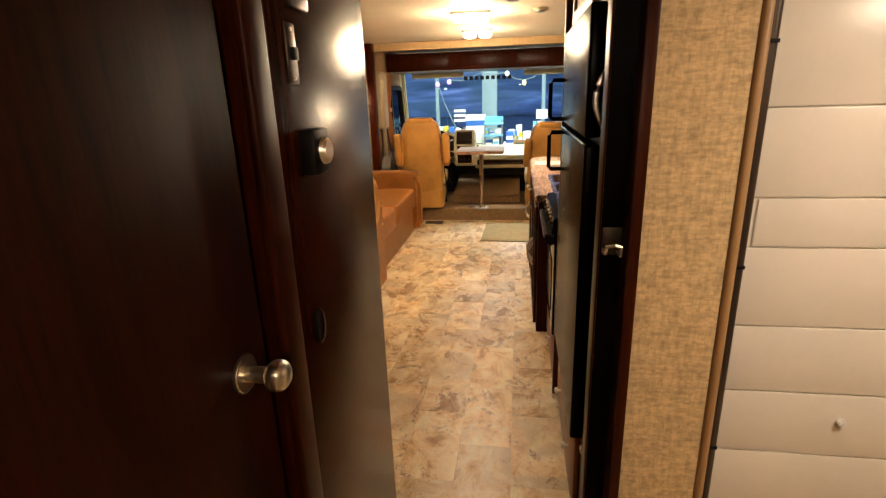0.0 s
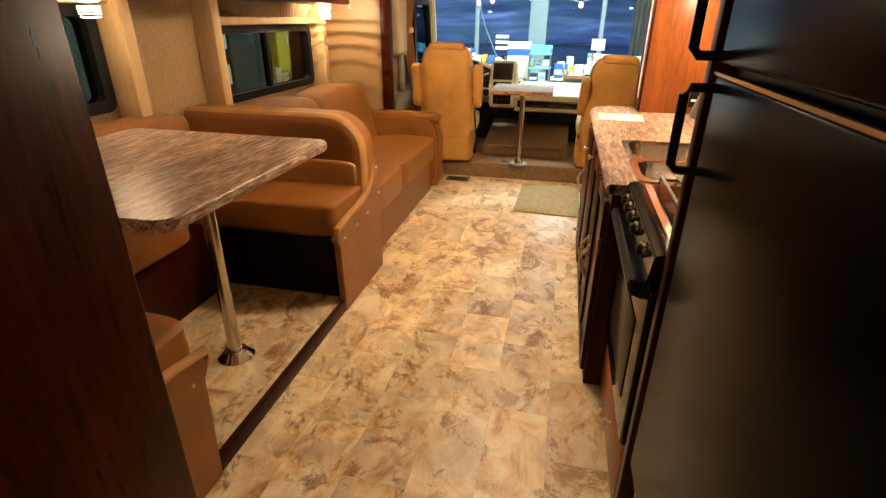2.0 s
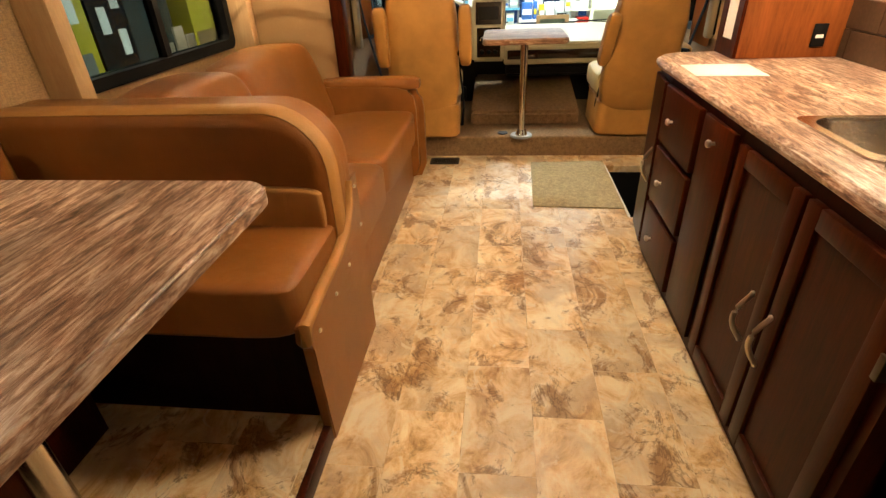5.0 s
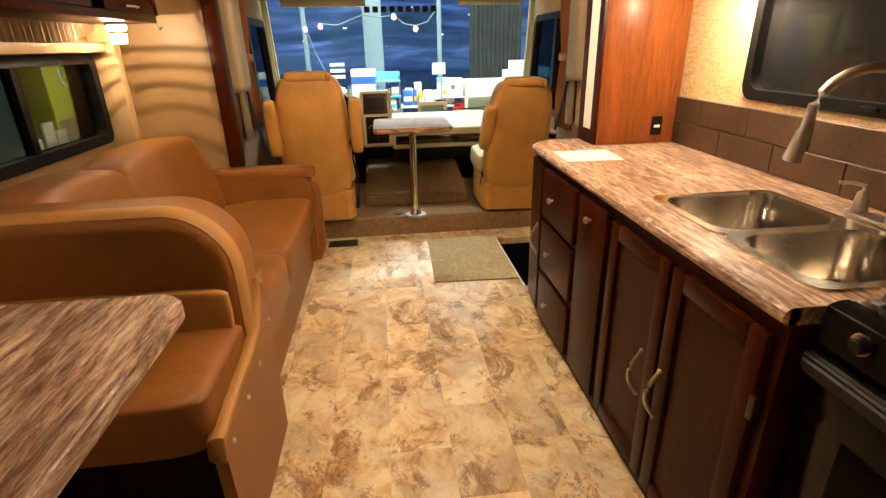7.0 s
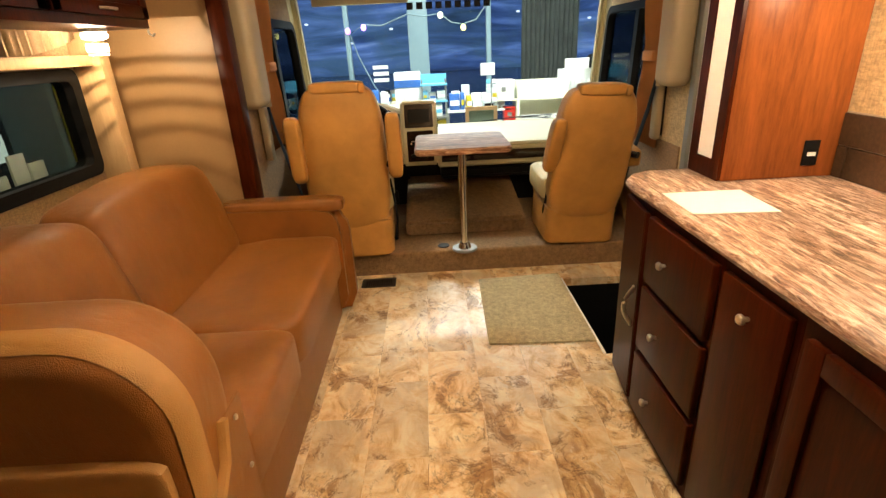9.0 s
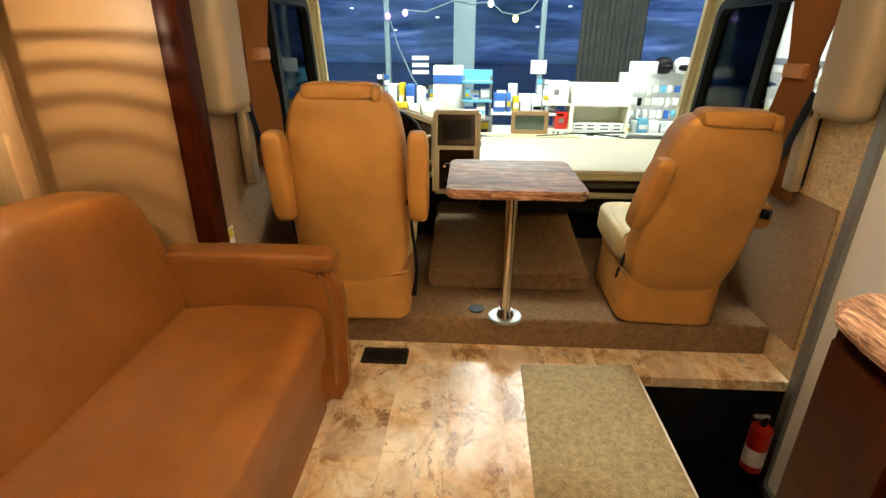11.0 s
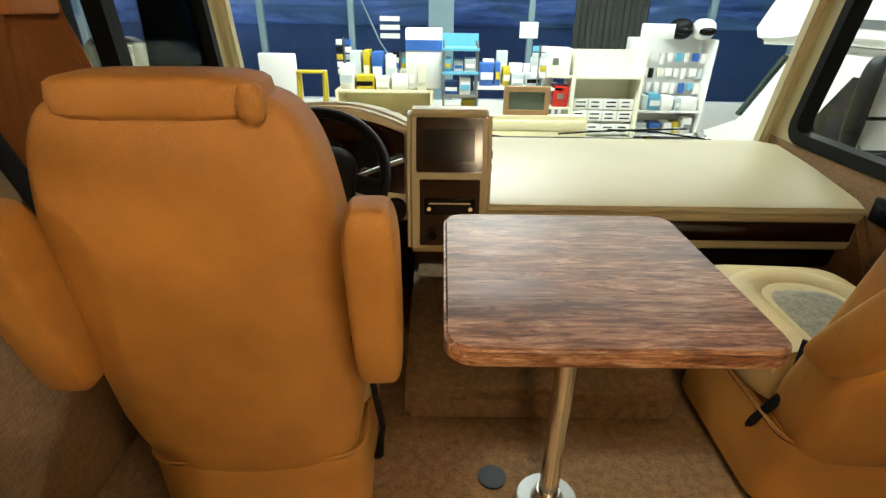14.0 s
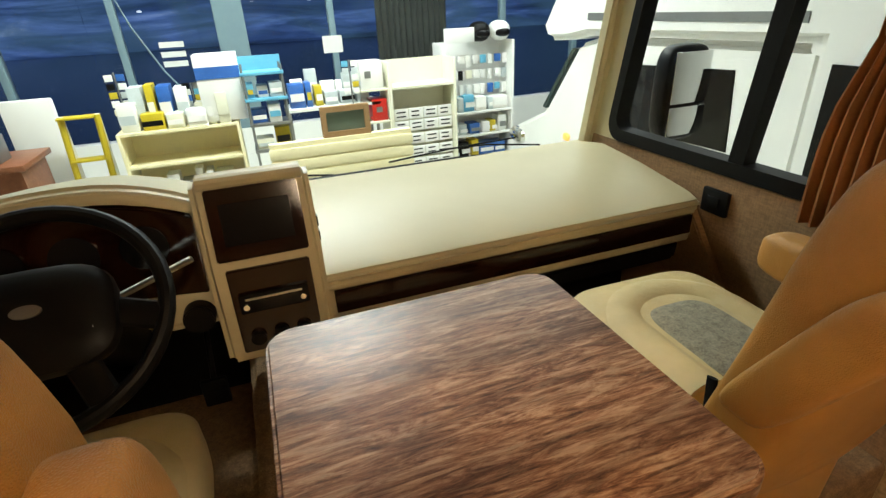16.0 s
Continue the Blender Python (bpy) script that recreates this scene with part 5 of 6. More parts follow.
def cab_curtain(x, y0, y1, z0, z1, s):
    c = thing("cab_curtain", (x, (y0 + y1) / 2, z0), "rust-brown pleated curtain tied beside the cab window", "curtain", "cab curtains")
    b = bmesh.new()
    rows = []
    for j in range(13):
        t = j / 12
        pinch = 1 - 0.45 * math.exp(-((t - 0.55) / 0.18) ** 2)
        rows.append([b.verts.new((x - s * (0.035 + 0.018 * math.sin(k * 1.25 + 0.3 * t)), (y0 + y1) / 2 + (k / 48 - 0.5) * (y1 - y0) * pinch, z0 + (z1 - z0) * t)) for k in range(49)])
    for p, q in zip(rows, rows[1:]):
        for k in range(48):
            b.faces.new((p[k], p[k + 1], q[k + 1], q[k]))
    bmesh.ops.solidify(b, geom=list(b.faces), thickness=0.006)
    part("cloth", b, CURTAIN, c)
    part("tie_band", box(min(x, x - s * 0.075), max(x, x - s * 0.075), (y0 + y1) / 2 - 0.075, (y0 + y1) / 2 + 0.075, z0 + 0.5 * (z1 - z0), z0 + 0.56 * (z1 - z0), 0.01), CURTAIN, c)


cab_curtain(XR, 5.4, 5.75, 0.75, 1.78, 1)
cab_curtain(XL, 5.4, 5.82, 0.85, 1.78, -1)
for x, s, y, z0 in ((XL, -1, 5.16, 1.14), (XR, 1, 5.2, 1.14)):
    p = thing("padded_cover", (x, y, z0), "rounded beige vinyl cover high on the cab side", "cover", "bunk covers")
    x0, x1 = sorted((x, x - s * 0.14))
    part("cover", box(x0 + 0.002, x1, y - 0.11, y + 0.11, z0, 1.78, 0.05, 5), PAD, p)
    part("seam", box(x0 + 0.004, x1 + 0.001 if s < 0 else x1, y + 0.055, y + 0.058, z0 - 0.001, 1.77), PAD, p, "thin stitched seam")
    sb_ = thing("seat_belt", (x, y, 0.6), "black shoulder belt hanging beside the chair", "belt", "seat belts")
    part("webbing", tube([(x - s * 0.06, y + 0.2, 1.22), (x - s * 0.075, y + 0.27, 0.98), (x - s * 0.12, y + 0.33, 0.7), (x - s * 0.2, y + 0.4, 0.3)], 0.026, 8, flat=0.14), CLOTH_BLACK, sb_)
    part("belt_cover", box(*sorted((x - s * 0.012, x - s * 0.055)), y + 0.19, y + 0.27, 0.8, 1.13, 0.014, 3), PAD, sb_, "pale plastic belt guide")
stk = thing("warning_sticker", (XL, 5.05, 0.6), "white safety label with yellow head and grey bars", "label")
part("sheet", box(XL, XL + 0.002, 5.05, 5.19, 0.48, 0.66), PAPER, stk)
part("yellow_band", box(XL + 0.002, XL + 0.003, 5.055, 5.185, 0.61, 0.655), YELLOW, stk)
for k in range(4):
    part("text_bar", box(XL + 0.002, XL + 0.003, 5.065, 5.165, 0.5 + 0.025 * k, 0.508 + 0.025 * k), GREY, stk)
mp = thing("dash_switch_box", (XR, 6.06, 0.7), "square black switch box under the cab window", "switch")
part("case", box(XR - 0.03, XR - 0.011, 6.0, 6.11, 0.66, 0.75, 0.006), BLACK_MATT, mp)
part("button", box(XR - 0.036, XR - 0.029, 6.03, 6.08, 0.685, 0.725, 0.003), RUBBER, mp)
kp = thing("side_kick_panel", (XR, 6.3, 0.3), "sloping beige panel beside the passenger footwell", "panel", kind="structure")
part("panel_board", prism([(5.75, CAB_Z), (6.15, 0.68), (6.87, 0.72), (6.87, CAB_Z)], "x", XR - 0.05, XR - 0.013, 0.005), WALL_CAB, kp)

# ---------- showroom seen through the windows ----------
GZ = -1.0
LX = -4.9
structure("showroom_floor", box(-14, 14, -8, 13.0, GZ - 0.1, GZ), CONCRETE, "pale polished showroom floor", "floor")
structure("ground", box(-60, 60, 13.0, 60, GZ - 0.15, GZ - 0.05), plain("wet_asphalt", (0.025, 0.027, 0.035), 0.22, grain=4, vary=0.6), "dark asphalt yard at dusk", "ground")
structure("backdrop", box(-60, 60, 58, 58.1, -3, 30), SKY, "dark blue dusk sky with cloud streaks", "backdrop")
structure("showroom_ceiling", box(-14, 14, -8, 13.0, 3.6, 3.7), WHITE, "white showroom ceiling", "ceiling")
structure("showroom_wall_left", box(LX - 0.1, LX, -8, 9.9, GZ, 3.6), plain("sage_wall", (0.07, 0.09, 0.08), 0.6), "sage green showroom wall", "wall")
structure("showroom_wall_far_left", box(-14.1, -14, -8, 13, GZ, 3.6), WHITE, "white far wall of the showroom", "wall")
structure("showroom_wall_right", box(14, 14.1, -8, 13, GZ, 3.6), WHITE, "white showroom wall", "wall")
structure("showroom_wall_back", box(-14, 14, -8.1, -8, GZ, 3.6), WHITE, "white back wall of the showroom", "wall")
gw = thing("showroom_window", (0, 12.8, GZ), "tall glass wall with white uprights", "window", kind="structure")
part("sill", box(-14, 14, 12.7, 12.9, GZ, GZ + 0.9), WHITE, gw, "low white sill wall")
part("top_beam", box(-14, 14, 12.75, 12.85, 3.3, 3.6), WHITE, gw)
for x in [-0.52 + 1.36 * k for k in range(-8, 9)]:
    w = 0.19 if abs(x + 0.52) < 0.1 else 0.045
    part("upright", box(x - w, x + w, 12.74, 12.86, GZ + 0.9, 3.3, 0.01), UPRIGHT, gw)
p = part("pane", box(-14, 14, 12.795, 12.805, GZ + 0.9, 3.3), GLASS, gw)
p.visible_shadow = False
cu = thing("drape", (2.1, 12.6, 0), "grey-green vertical drape by the glass wall", "curtain")
b = bmesh.new()
cols = [[b.verts.new((1.45 + 1.1 * k / 70, 12.62 + 0.03 * math.sin(k * 1.1), z)) for z in (GZ + 0.9, 3.2)] for k in range(71)]
for a, c in zip(cols, cols[1:]):
    b.faces.new((a[0], a[1], c[1], c[0]))
bmesh.ops.solidify(b, geom=list(b.faces), thickness=0.01)
part("cloth", b, plain("grey_drape", (0.1, 0.11, 0.1), 0.8), cu)
for x, z, colour in ((-1.85, 1.75, (0.6, 0.3, 1.0)), (-1.55, 1.8, (0.7, 0.35, 1.0)), (0.35, 1.72, (0.9, 0.85, 0.3)), (-0.08, 1.95, (0.8, 0.85, 0.6))):
    l_ = thing("party_light", (x, 12.7, z), "glowing coloured bulb on a hanging cord", "lamp", "string lights")
    part("bulb", pillow(x, 12.7, z, 0.05, 0.05, 0.06, 0.9, 14, 10), glow("lit_party_bulb", colour, 2.4), l_)
cd = thing("light_cord", (0, 12.62, 1.7), "pale cord looping between the coloured bulbs", "cord")
knots = [(-1.25, 0.45), (-1.45, 0.75), (-1.7, 1.3), (-1.82, 1.7), (-1.55, 1.85), (-1.2, 1.82), (-0.7, 2.0), (-0.4, 1.95), (-0.08, 1.98), (0.12, 1.82), (0.35, 1.78), (0.6, 1.85), (0.8, 2.1)]
part("cord", tube([(x, 12.73, z) for x, z in knots], 0.011, 8), UPRIGHT, cd)
sg = thing("hanging_tag", (0.8, 12.5, 0.95), "small white card hanging at an upright", "sign")
part("card", box(0.67, 0.95, 12.73, 12.7415, 0.83, 1.06), WHITE, sg)
lg = thing("window_logo", (-1.3, 12.7, 0.9), "pale square logo panel on the glass wall", "sign")
for k in range(3):
    part("bar", box(-1.45, -1.15, 12.785, 12.796, 0.8 + 0.12 * k, 0.87 + 0.12 * k), WHITE, lg)
rng = random.Random(5)
PALE = plain("pale_grey_card", (0.5, 0.55, 0.55), 0.5, vary=0.15)
PALE_CREAM = plain("cream_enamelled_steel", (0.74, 0.72, 0.56), 0.45, vary=0.05)
PACK = [WHITE, PAPER, WHITE, PALE, WHITE, PAPER, PALE_CREAM, PALE, TEAL, BLUE, GREY, WHITE, BLACK_MATT, PALE, PAPER, YELLOW]
for x, z in ((-9.5, 3.4), (-6.2, 1.9), (-3.0, 2.8), (2.2, 4.2), (4.6, 2.2), (6.9, 3.6), (9.4, 1.6), (12.5, 2.9)):
    l_ = thing("yard_lamp", (x, 45, z), "far lit lamp over the dark yard", "lamp", "yard lamps")
    part("bulb", pillow(x, 45, z, 0.16, 0.1, 0.07, 0.8, 12, 8), glow("lit_yard_lamp", (0.7, 0.85, 1.0), 1.5), l_)
    part("pole", cyl((x, 45.15, GZ - 0.05), (x, 45.15, z), 0.006, seg=8), BLUE, l_, "thin blue-painted pole")


def shelf_unit(name, label, x0, x1, y, levels, top, back, material=None, rake=0.0):
    """An open display shelf that faces the motorhome."""
    s = thing(name, ((x0 + x1) / 2, y, GZ), label, "shelf", "display shelves")
    for x in (x0, x1 - 0.03):
        part("side", box(x, x + 0.03, y, y + back, GZ, top, 0.004), material or WHITE, s)
    part("back_board", box(x0 + 0.03, x1 - 0.03, y + back - 0.02, y + back, GZ, top), material or WHITE, s)
    for z in levels:
        part("shelf_board", box(x0 + 0.03, x1 - 0.03, y, y + back - 0.02, z - 0.025, z), material or WHITE, s)
    return s


def goods(x0, x1, y, z, hmax, n, depth=0.25):
    """Boxed goods of mixed sizes in a row on a shelf."""
    x = x0
    while x < x1 - 0.05:
        w, h = rng.uniform(0.07, 0.22), rng.uniform(0.45, 1.0) * hmax
        w = min(w, x1 - x)
        m = rng.choice(PACK)
        g_ = thing("boxed_goods", (x + w / 2, y + depth / 2, z), "boxed showroom goods standing on the shelf", "box", "showroom goods")
        bb = part("carton", box(x + 0.004, x + w - 0.004, y + rng.uniform(0.02, 0.08), y + depth, z, z + h, 0.004), m, g_)
        part("print_band", box(x + 0.012, x + w - 0.012, y + 0.014, y + 0.019, z + h * 0.3, z + h * 0.62), rng.choice(PACK), bb)
        x += w + rng.uniform(0.0, 0.03)


shelf_unit("display_shelf", "pale yellow slatted display counter with goods on top", -1.7, -0.6, 10.3, (0.42, 0.1, -0.5), 0.42, 0.45, SLAT)
goods(-1.65, -0.65, 10.3, 0.42, 0.3, 6)
goods(-1.6, -0.7, 10.3, -0.3, 0.3, 6)
gs = thing("slat_gondola", (0.35, 9.6, GZ), "cream slatwall gondola end with grooves", "shelf")
part("core", box(-0.37, 0.98, 9.62, 9.7, GZ, 0.3), SLAT, gs)
for k in range(11):
    part("slat", box(-0.38, 0.99, 9.6, 9.625, GZ + 0.115 * k + 0.01, GZ + 0.115 * k + 0.105, 0.004), SLAT, gs)
shelf_unit("display_shelf", "tall cream gondola shelf with carded accessories", 1.05, 1.87, 10.6, (0.56, -0.46), 0.83, 0.4, PALE_CREAM)
for j, z in enumerate((0.17, 0.03, -0.13, -0.29, -0.44)):
    for k in range(4):
        x, w = 1.1 + 0.185 * k, 0.175
        c = thing("accessory_card", (x + w / 2, 10.7, z), "white accessory card with dark printed bars", "pack", "carded accessories")
        d = part("card", box(x, x + w, 10.68, 10.7, z, z + 0.125, 0.003), WHITE, c)
        for q in range(2):
            part("text_bar", box(x + 0.03, x + w - 0.03 - 0.02 * ((j + k) % 2), 10.676, 10.68, z + 0.03 + 0.05 * q, z + 0.045 + 0.05 * q), BLACK_MATT, d)
es = thing("end_shelf", (0.9, 10.7, GZ), "cream end shelf on the gondola's side", "shelf")
for z in (0.56, 0.2):
    part("board", box(0.72, 1.045, 10.62, 10.98, z - 0.025, z, 0.004), PALE_CREAM, es)
part("back_board", box(1.03, 1.048, 10.6, 11.0, GZ, 0.56), PALE_CREAM, es)
for x0, x1, z, h, m, name in ((0.74, 1.0, 0.56, 0.3, WHITE, "white carton"), (0.84, 1.02, 0.2, 0.24, RED, "red box")):
    c = thing("carton", ((x0 + x1) / 2, 10.8, z), name + " standing on the cream end shelf", "box")
    d = part("body", box(x0, x1, 10.65, 10.9, z, z + h, 0.005), m, c)
    part("print_band", box(x0 + 0.05, x0 + 0.12, 10.644, 10.65, z + h * 0.4, z + h * 0.65), GREY, d)
pb = shelf_unit("display_shelf", "white pegboard shelf crowded with hanging packs", 1.87, 2.85, 11.0, (0.1, -0.2, -0.5), 0.95, 0.4)
for k in range(9):
    for j in range(4):
        x, z = 1.93 + 0.103 * k, 0.78 - 0.18 * j
        h = thing("hanging_pack", (x, 11.2, z), "small blister pack hanging on the pegboard", "pack", "peg goods")
        part("card", box(x, x + rng.uniform(0.05, 0.085), 11.16, 11.2, z - rng.uniform(0.08, 0.14), z, 0.003), rng.choice(PACK), h)
for z in (0.1, -0.2, -0.5):
    goods(1.9, 2.8, 11.0, z, 0.22, 8)
for x, m in ((2.42, BLACK_MATT), (2.7, WHITE)):
    h = thing("helmet", (x, 11.15, 0.95), "glossy helmet on top of the pegboard shelf", "helmet", "helmets")
    part("shell", pillow(x, 11.15, 1.06, 0.13, 0.15, 0.12, 0.85, 20, 12), m, h)
    part("visor", pillow(x, 11.05, 1.04, 0.1, 0.08, 0.05, 0.8, 16, 8), BLACK, h)
hb = thing("header_panel", (2.1, 11.2, 0.95), "plain white header panel on the pegboard shelf", "sign")
part("board", box(1.9, 2.3, 11.02, 11.05, 0.952, 1.12, 0.004), WHITE, hb)
bb = thing("banner_board", (3.1, 10.85, 1.0), "blue and white header board on the shelf", "sign")
part("board", box(2.3, 2.84, 11.3, 11.33, 0.95, 1.1), WHITE, bb)
part("band", box(2.32, 2.82, 11.285, 11.3, 0.99, 1.06), BLUE, bb)
rk = thing("wire_rack", (-0.3, 10.2, GZ), "light blue display rack with trays", "rack")
for x in (-0.48, -0.12):
    for y in (10.15, 10.4):
        part("post", cyl((x, y, GZ), (x, y, 0.95), 0.012, seg=10), GREY, rk)
for k, z in enumerate((0.86, 0.62, 0.38, 0.12, -0.15)):
    part("tray", box(-0.5, -0.1, 10.13, 10.42, z, z + 0.03, 0.004), TEAL if k < 2 else GREY, rk)
part("header", box(-0.5, -0.1, 10.4, 10.42, 0.89, 1.02), TEAL, rk)
goods(-0.47, -0.13, 10.14, 0.65, 0.18, 3), goods(-0.47, -0.13, 10.14, 0.41, 0.2, 3), goods(-0.47, -0.13, 10.14, 0.15, 0.2, 3)
wbx = thing("white_carton", (-0.68, 10.4, 0.45), "large white carton with blue band", "box")
part("carton", box(-0.9, -0.5, 10.35, 10.7, 0.44, 1.06, 0.006), WHITE, wbx)
part("band", box(-0.9, -0.5, 10.342, 10.35, 0.84, 0.95), BLUE, wbx)
goods(-0.05, 0.75, 10.7, 0.42, 0.3, 5)
tb2 = thing("display_table", (0.35, 10.9, GZ), "low display table behind the slat counter", "table")
part("top", box(-0.1, 0.95, 10.65, 11.1, 0.39, 0.42), WHITE, tb2)
for x in (-0.08, 0.9):
    for y in (10.68, 11.05):
        part("leg", cyl((x, y, GZ), (x, y, 0.39), 0.02, seg=10), GREY, tb2)
fc = thing("framed_case", (0.36, 9.75, 0.3), "brown framed display case on the slat counter", "case")
part("frame", ring(rounded(0.46, 0.28, 0.005, 1, 0.36, 0.44), rounded(0.36, 0.18, 0.005, 1, 0.36, 0.44), "y", 9.64, 9.69), BROWN_BOX, fc)
part("panel", box(0.17, 0.55, 9.67, 9.685, 0.34, 0.54), plain("olive_felt", (0.1, 0.13, 0.09), 0.8), fc)
sp_ = thing("yellow_stand", (-2.05, 10.5, GZ), "yellow folding step stool", "stool")
for x in (-2.2, -1.9):
    part("leg", tube([(x, 10.4, GZ), (x + 0.06, 10.5, 0.6)], 0.03, 8), YELLOW, sp_)
    part("rear_leg", tube([(x, 10.75, GZ), (x + 0.06, 10.52, 0.6)], 0.025, 8), WHITE, sp_)
for z in (-0.6, -0.2, 0.2, 0.6):
    part("tread", box(-2.16, -1.86, 10.42, 10.58, z - 0.02, z, 0.004), YELLOW, sp_)
wc = thing("white_panel_chair", (-2.45, 10.6, GZ), "white plastic display chair", "chair")
part("seat", box(-2.7, -2.25, 10.4, 10.85, -0.55, -0.5, 0.02), WHITE, wc)
part("back", box(-2.7, -2.25, 10.82, 10.87, -0.5, 0.75, 0.02), WHITE, wc)
for x in (-2.67, -2.28):
    for y in (10.43, 10.82):
        part("leg", cyl((x, y, GZ), (x, y, -0.55), 0.02, seg=10), WHITE, wc)
dk = thing("sales_desk", (-3.0, 10.0, GZ), "red-brown wooden sales desk", "desk")
part("top", box(-3.8, -2.3, 9.8, 10.5, 0.3, 0.35, 0.006), DESK, dk)
part("front_panel", box(-3.75, -2.35, 9.85, 9.88, GZ, 0.3), DESK, dk)
part("side_panel", box(-2.38, -2.35, 9.88, 10.45, GZ, 0.3), DESK, dk)
goods(-3.6, -2.5, 9.95, 0.35, 0.3, 5)

goods(-1.55, -0.7, 10.45, 0.42, 0.42, 6, 0.3)
goods(0.0, 0.9, 10.95, 0.42, 0.5, 6, 0.12)
for x0, x1, z, h in ((-0.1, 0.95, GZ, 0.5),):
    goods(x0, x1, 10.72, z, h, 5, 0.2)
for x, z0, z1 in ((-1.62, 0.42, 0.95), (-0.98, 0.42, 0.8), (0.62, 0.42, 0.9)):
    st = thing("display_stand", (x, 10.6, z0), "slim wire stand with small hanging cards", "stand", "display stands")
    part("pole", cyl((x, 10.6, z0), (x, 10.6, z1), 0.008, seg=8), GREY, st)
    for j in range(5):
        z = z0 + (z1 - z0) * (0.25 + 0.15 * j)
        for s_ in (-1, 1):
            part("card", box(x + s_ * 0.05 - 0.035, x + s_ * 0.05 + 0.035, 10.575, 10.585, z, z + 0.06, 0.002), rng.choice(PACK), st)

# camper van beside the showroom shelves
VAN_GLASS = plain("dark_van_glass", (0.02, 0.035, 0.032), 0.08, vary=0.3, relief=0)
vn = thing("camper_van", (3.4, 8.5, GZ), "white camper van with raised cap over the cab", "van")
VX0, VX1 = 2.65, 4.65
side = [(10.8, -0.55), (10.8, -0.3), (10.6, -0.05), (10.1, 0.16), (9.9, 0.24), (9.3, 0.98), (9.0, 1.05), (6.9, 1.08), (6.9, -0.6)]
b = prism(side, "x", VX0, VX1, 0.05, seg=3)
part("body", b, WHITE, vn)
cap = [(9.7, 1.0), (9.8, 1.15), (9.4, 1.65), (8.8, 1.95), (3.0, 1.95), (3.0, -0.55), (6.88, -0.55), (6.88, 1.09), (9.0, 1.07), (9.3, 1.02)]
part("coach_body", prism(cap, "x", VX0 - 0.12, VX1 + 0.12, 0.06, seg=3), WHITE, vn, "white raised coach body")
part("cap_stripe", box(VX0 - 0.127, VX0 - 0.119, 6.95, 9.0, 1.2, 1.26), GREY, vn, "grey stripe along the cap")
part("windscreen", prism([(9.85, 0.28), (9.93, 0.29), (9.4, 0.94), (9.32, 0.93)], "x", VX0 - 0.004, VX1 + 0.004, 0.01), VAN_GLASS, vn, "dark sloping windscreen")
vd = part("cab_door", prism([(9.1, -0.35), (9.1, 0.2), (8.55, 0.95), (7.2, 0.98), (7.2, -0.45)], "x", VX0 - 0.012, VX0 + 0.01, 0.006), WHITE, vn, "white cab door")
part("door_window", prism([(8.85, 0.32), (8.45, 0.86), (7.45, 0.9), (7.4, 0.35)], "x", VX0 - 0.02, VX0 - 0.01, 0.003), BLACK, vd, "dark side window")
part("door_handle", box(VX0 - 0.035, VX0 - 0.012, 7.28, 7.42, 0.05, 0.22, 0.008), BLACK_MATT, vd)
part("headlight", pillow(VX0 + 0.05, 10.5, -0.15, 0.1, 0.2, 0.1, 0.7, 16, 10), CHROME, vn, "clear headlight")
part("turn_lamp", pillow(VX0 + 0.0, 9.4, 0.05, 0.03, 0.06, 0.04, 0.7, 12, 8), glow("amber_lamp", (1.0, 0.45, 0.1), 0.8), vn, "amber side lamp")
for y in (9.9, 4.5):
    wh = part("wheel", cyl((VX0 - 0.02, y, GZ + 0.34), (VX0 + 0.2, y, GZ + 0.34), 0.34, bevel=0.03), RUBBER, vn)
    part("rim", cyl((VX0 - 0.03, y, GZ + 0.34), (VX0, y, GZ + 0.34), 0.2, bevel=0.01), GREY, wh)
part("rear_drape", box(VX0 - 0.14, VX0 - 0.121, 6.1, 6.75, -0.3, 1.0), BLACK_MATT, vn, "dark window of the coach body")


def mirror(x, y, z, s):
    m = thing("door_mirror", (x, y, z), "large black motorhome mirror outside the cab window", "mirror", "motorhome mirrors")
    part("housing", pillow(x, y, z, 0.13, 0.06, 0.22, 0.45, 24, 16), BLACK_MATT, m)
    part("glass", box(x - 0.105, x + 0.105, y - 0.066, y - 0.06, z - 0.04, z + 0.19, 0.002), plain("mirror_glass", (0.8, 0.82, 0.82), 0.03, 1.0, vary=0.02, relief=0), m)
    part("spot_glass", box(x - 0.105, x + 0.105, y - 0.066, y - 0.06, z - 0.19, z - 0.055, 0.002), plain("mirror_glass_low", (0.8, 0.82, 0.82), 0.03, 1.0, vary=0.02, relief=0), m)
    part("arm", tube([(x, y, z - 0.2), (x - s * 0.1, y + 0.1, z - 0.32), (x - s * 0.38, y + 0.15, z - 0.34)], 0.02, 8), BLACK_MATT, m)


mirror(1.5, 6.76, 0.95, 1)
mirror(-1.86, 6.7, 0.98, -1)

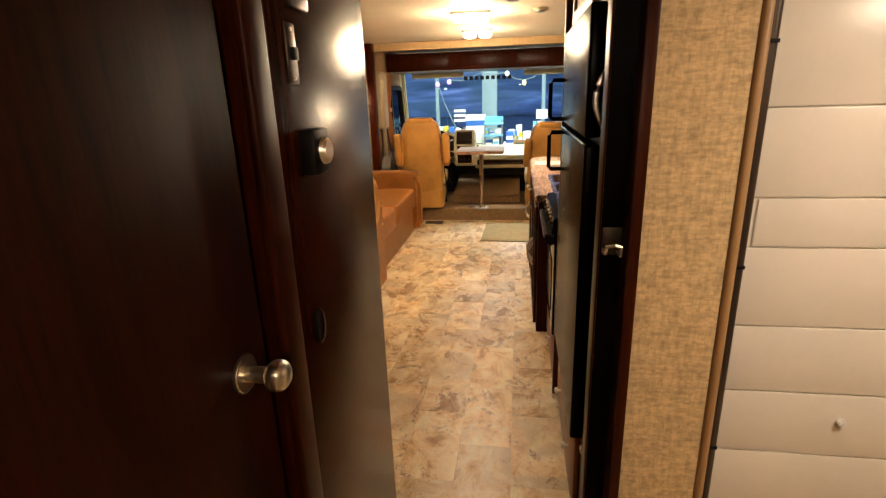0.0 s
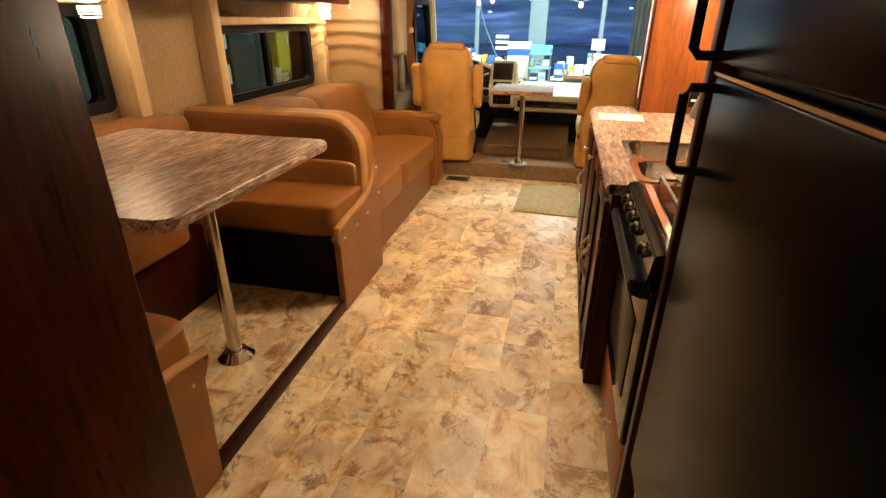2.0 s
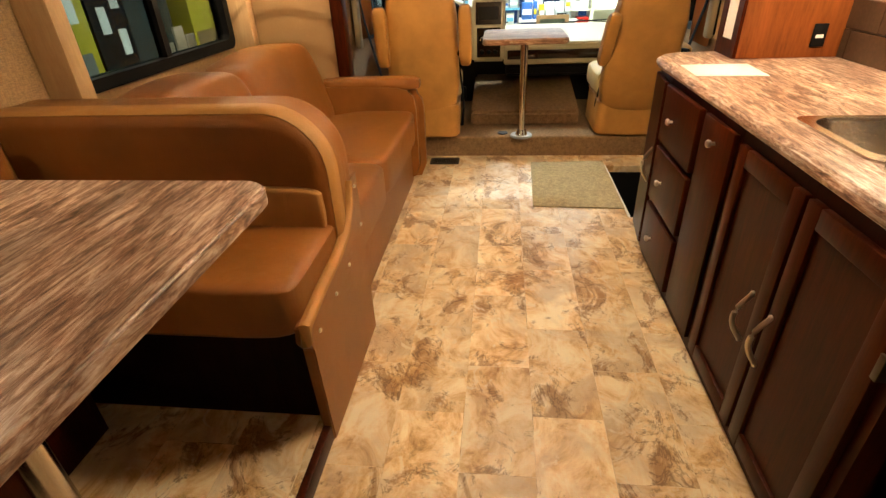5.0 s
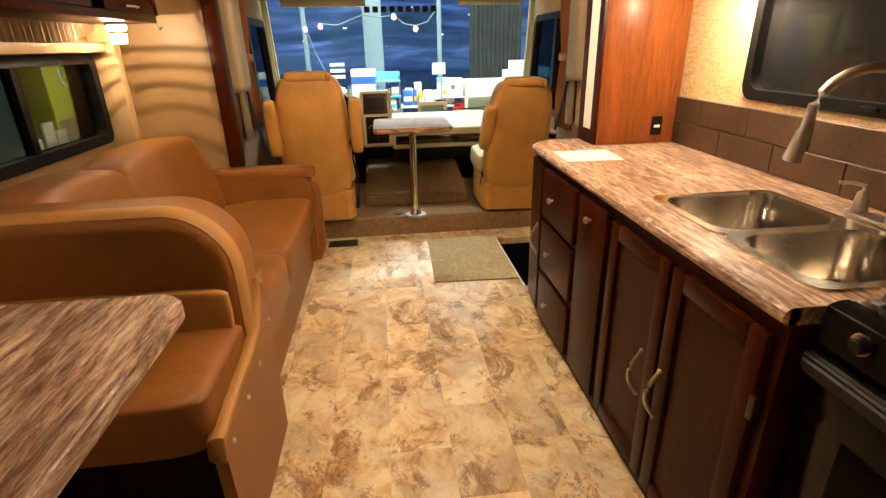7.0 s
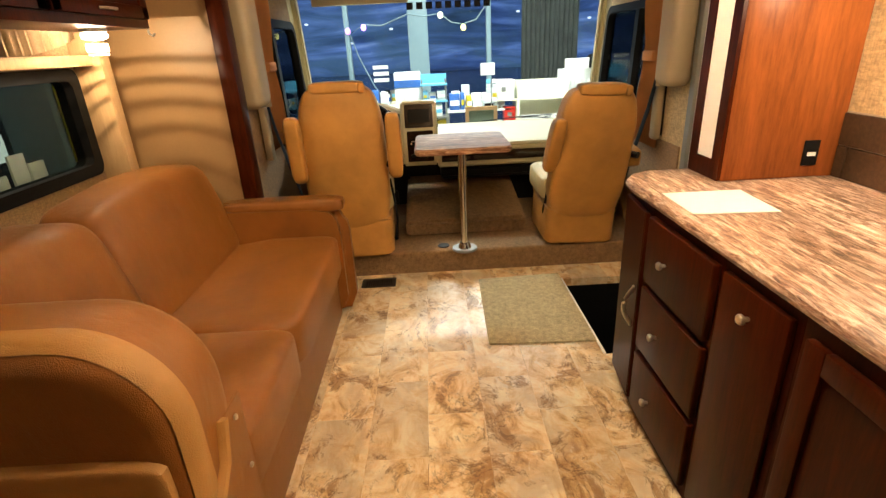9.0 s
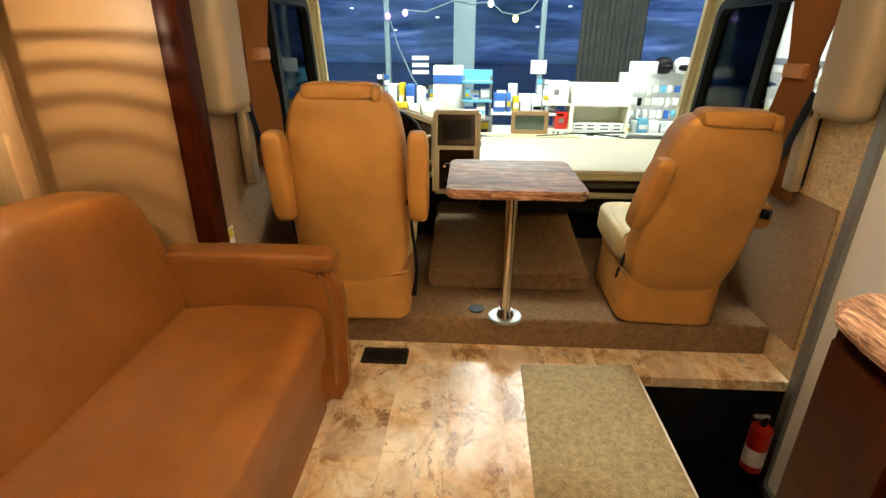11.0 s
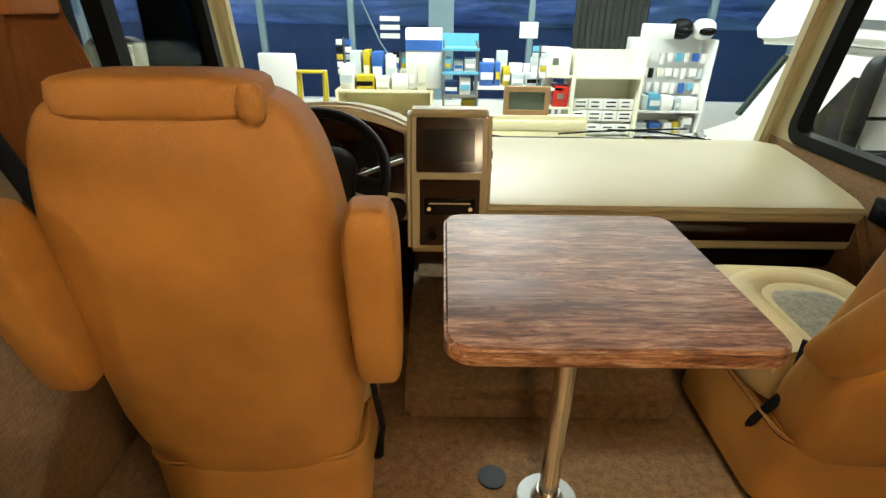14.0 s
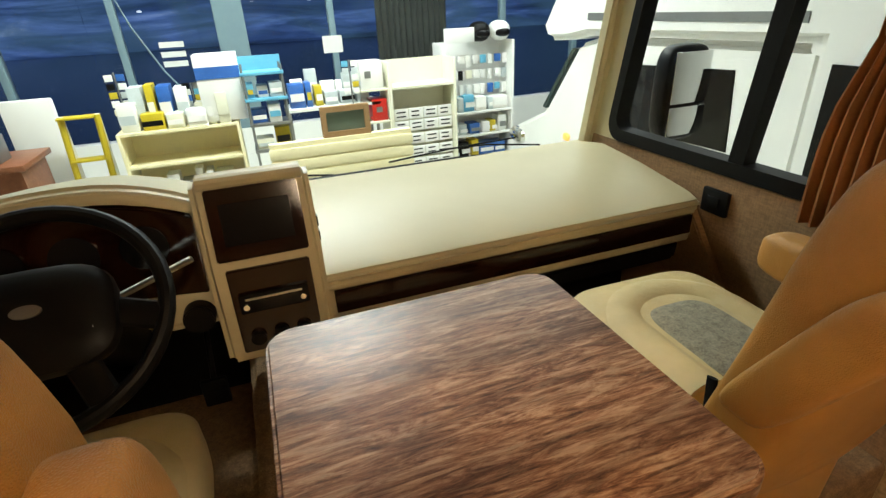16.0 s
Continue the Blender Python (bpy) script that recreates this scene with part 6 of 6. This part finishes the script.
# beyond the slide-out windows
yv = thing("yellow_display_panel", (LX, 6.7, GZ), "yellow display panel with posters beyond the window", "panel")
part("panel_board", box(LX, LX + 0.05, 6.2, 7.1, GZ, 2.4), YELLOW, yv)
for y, z in ((6.3, 0.4), (6.3, 0.85), (6.3, 1.3), (6.75, 0.9), (6.75, 1.35)):
    part("poster", box(LX + 0.05, LX + 0.055, y, y + 0.22, z, z + 0.33), PAPER, yv)
part("lower_drawing", box(LX + 0.05, LX + 0.055, 6.6, 7.0, 0.1, 0.6), GREY, yv)
gd = thing("sliding_door", (LX, 7.7, GZ), "black and grey-green double door with paper notices", "door")
part("leaf", box(LX + 0.02, LX + 0.07, 7.12, 7.72, GZ, 2.4), BLACK_MATT, gd, "black door leaf")
part("leaf", box(LX + 0.02, LX + 0.06, 7.74, 8.5, GZ, 2.4), plain("grey_green_door", (0.022, 0.03, 0.027), 0.4), gd, "grey-green door leaf")
for y, z in ((7.25, 0.75), (7.25, 1.2), (7.5, 1.0), (7.5, 0.5)):
    part("notice", box(LX + 0.07, LX + 0.075, y, y + 0.14, z, z + 0.28), PAPER, gd)
yp = thing("yellow_machine", (LX, 9.2, GZ), "yellow and brown cabinet with white sketch", "machine")
part("body", box(LX, LX + 0.3, 8.7, 9.9, GZ, 2.2, 0.02), YELLOW, yp)
part("sketch", ring(rounded(0.36, 0.5, 0.12, 5, 9.2, 1.25), rounded(0.28, 0.42, 0.1, 5, 9.2, 1.25), "x", LX + 0.3, LX + 0.305), WHITE, yp)
part("lower_panel", box(LX + 0.3, LX + 0.31, 8.75, 9.85, GZ + 0.1, 0.6), BROWN_BOX, yp)
cb = thing("sales_cards", (XS - 0.1, 4.35, 0.95), "white price cards leaning outside the window ledge", "cards")
for y, z, h in ((4.2, 0.98, 0.03), (4.32, 0.99, 0.09), (4.42, 0.98, 0.05)):
    part("card", box(XS - 0.14, XS - 0.13, y, y + 0.085, z - 0.05, z + h), PAPER, cb)
part("ledge", box(XS - 0.2, XS - 0.062, 3.4, 4.6, 0.915, 0.93), BLACK_MATT, cb)
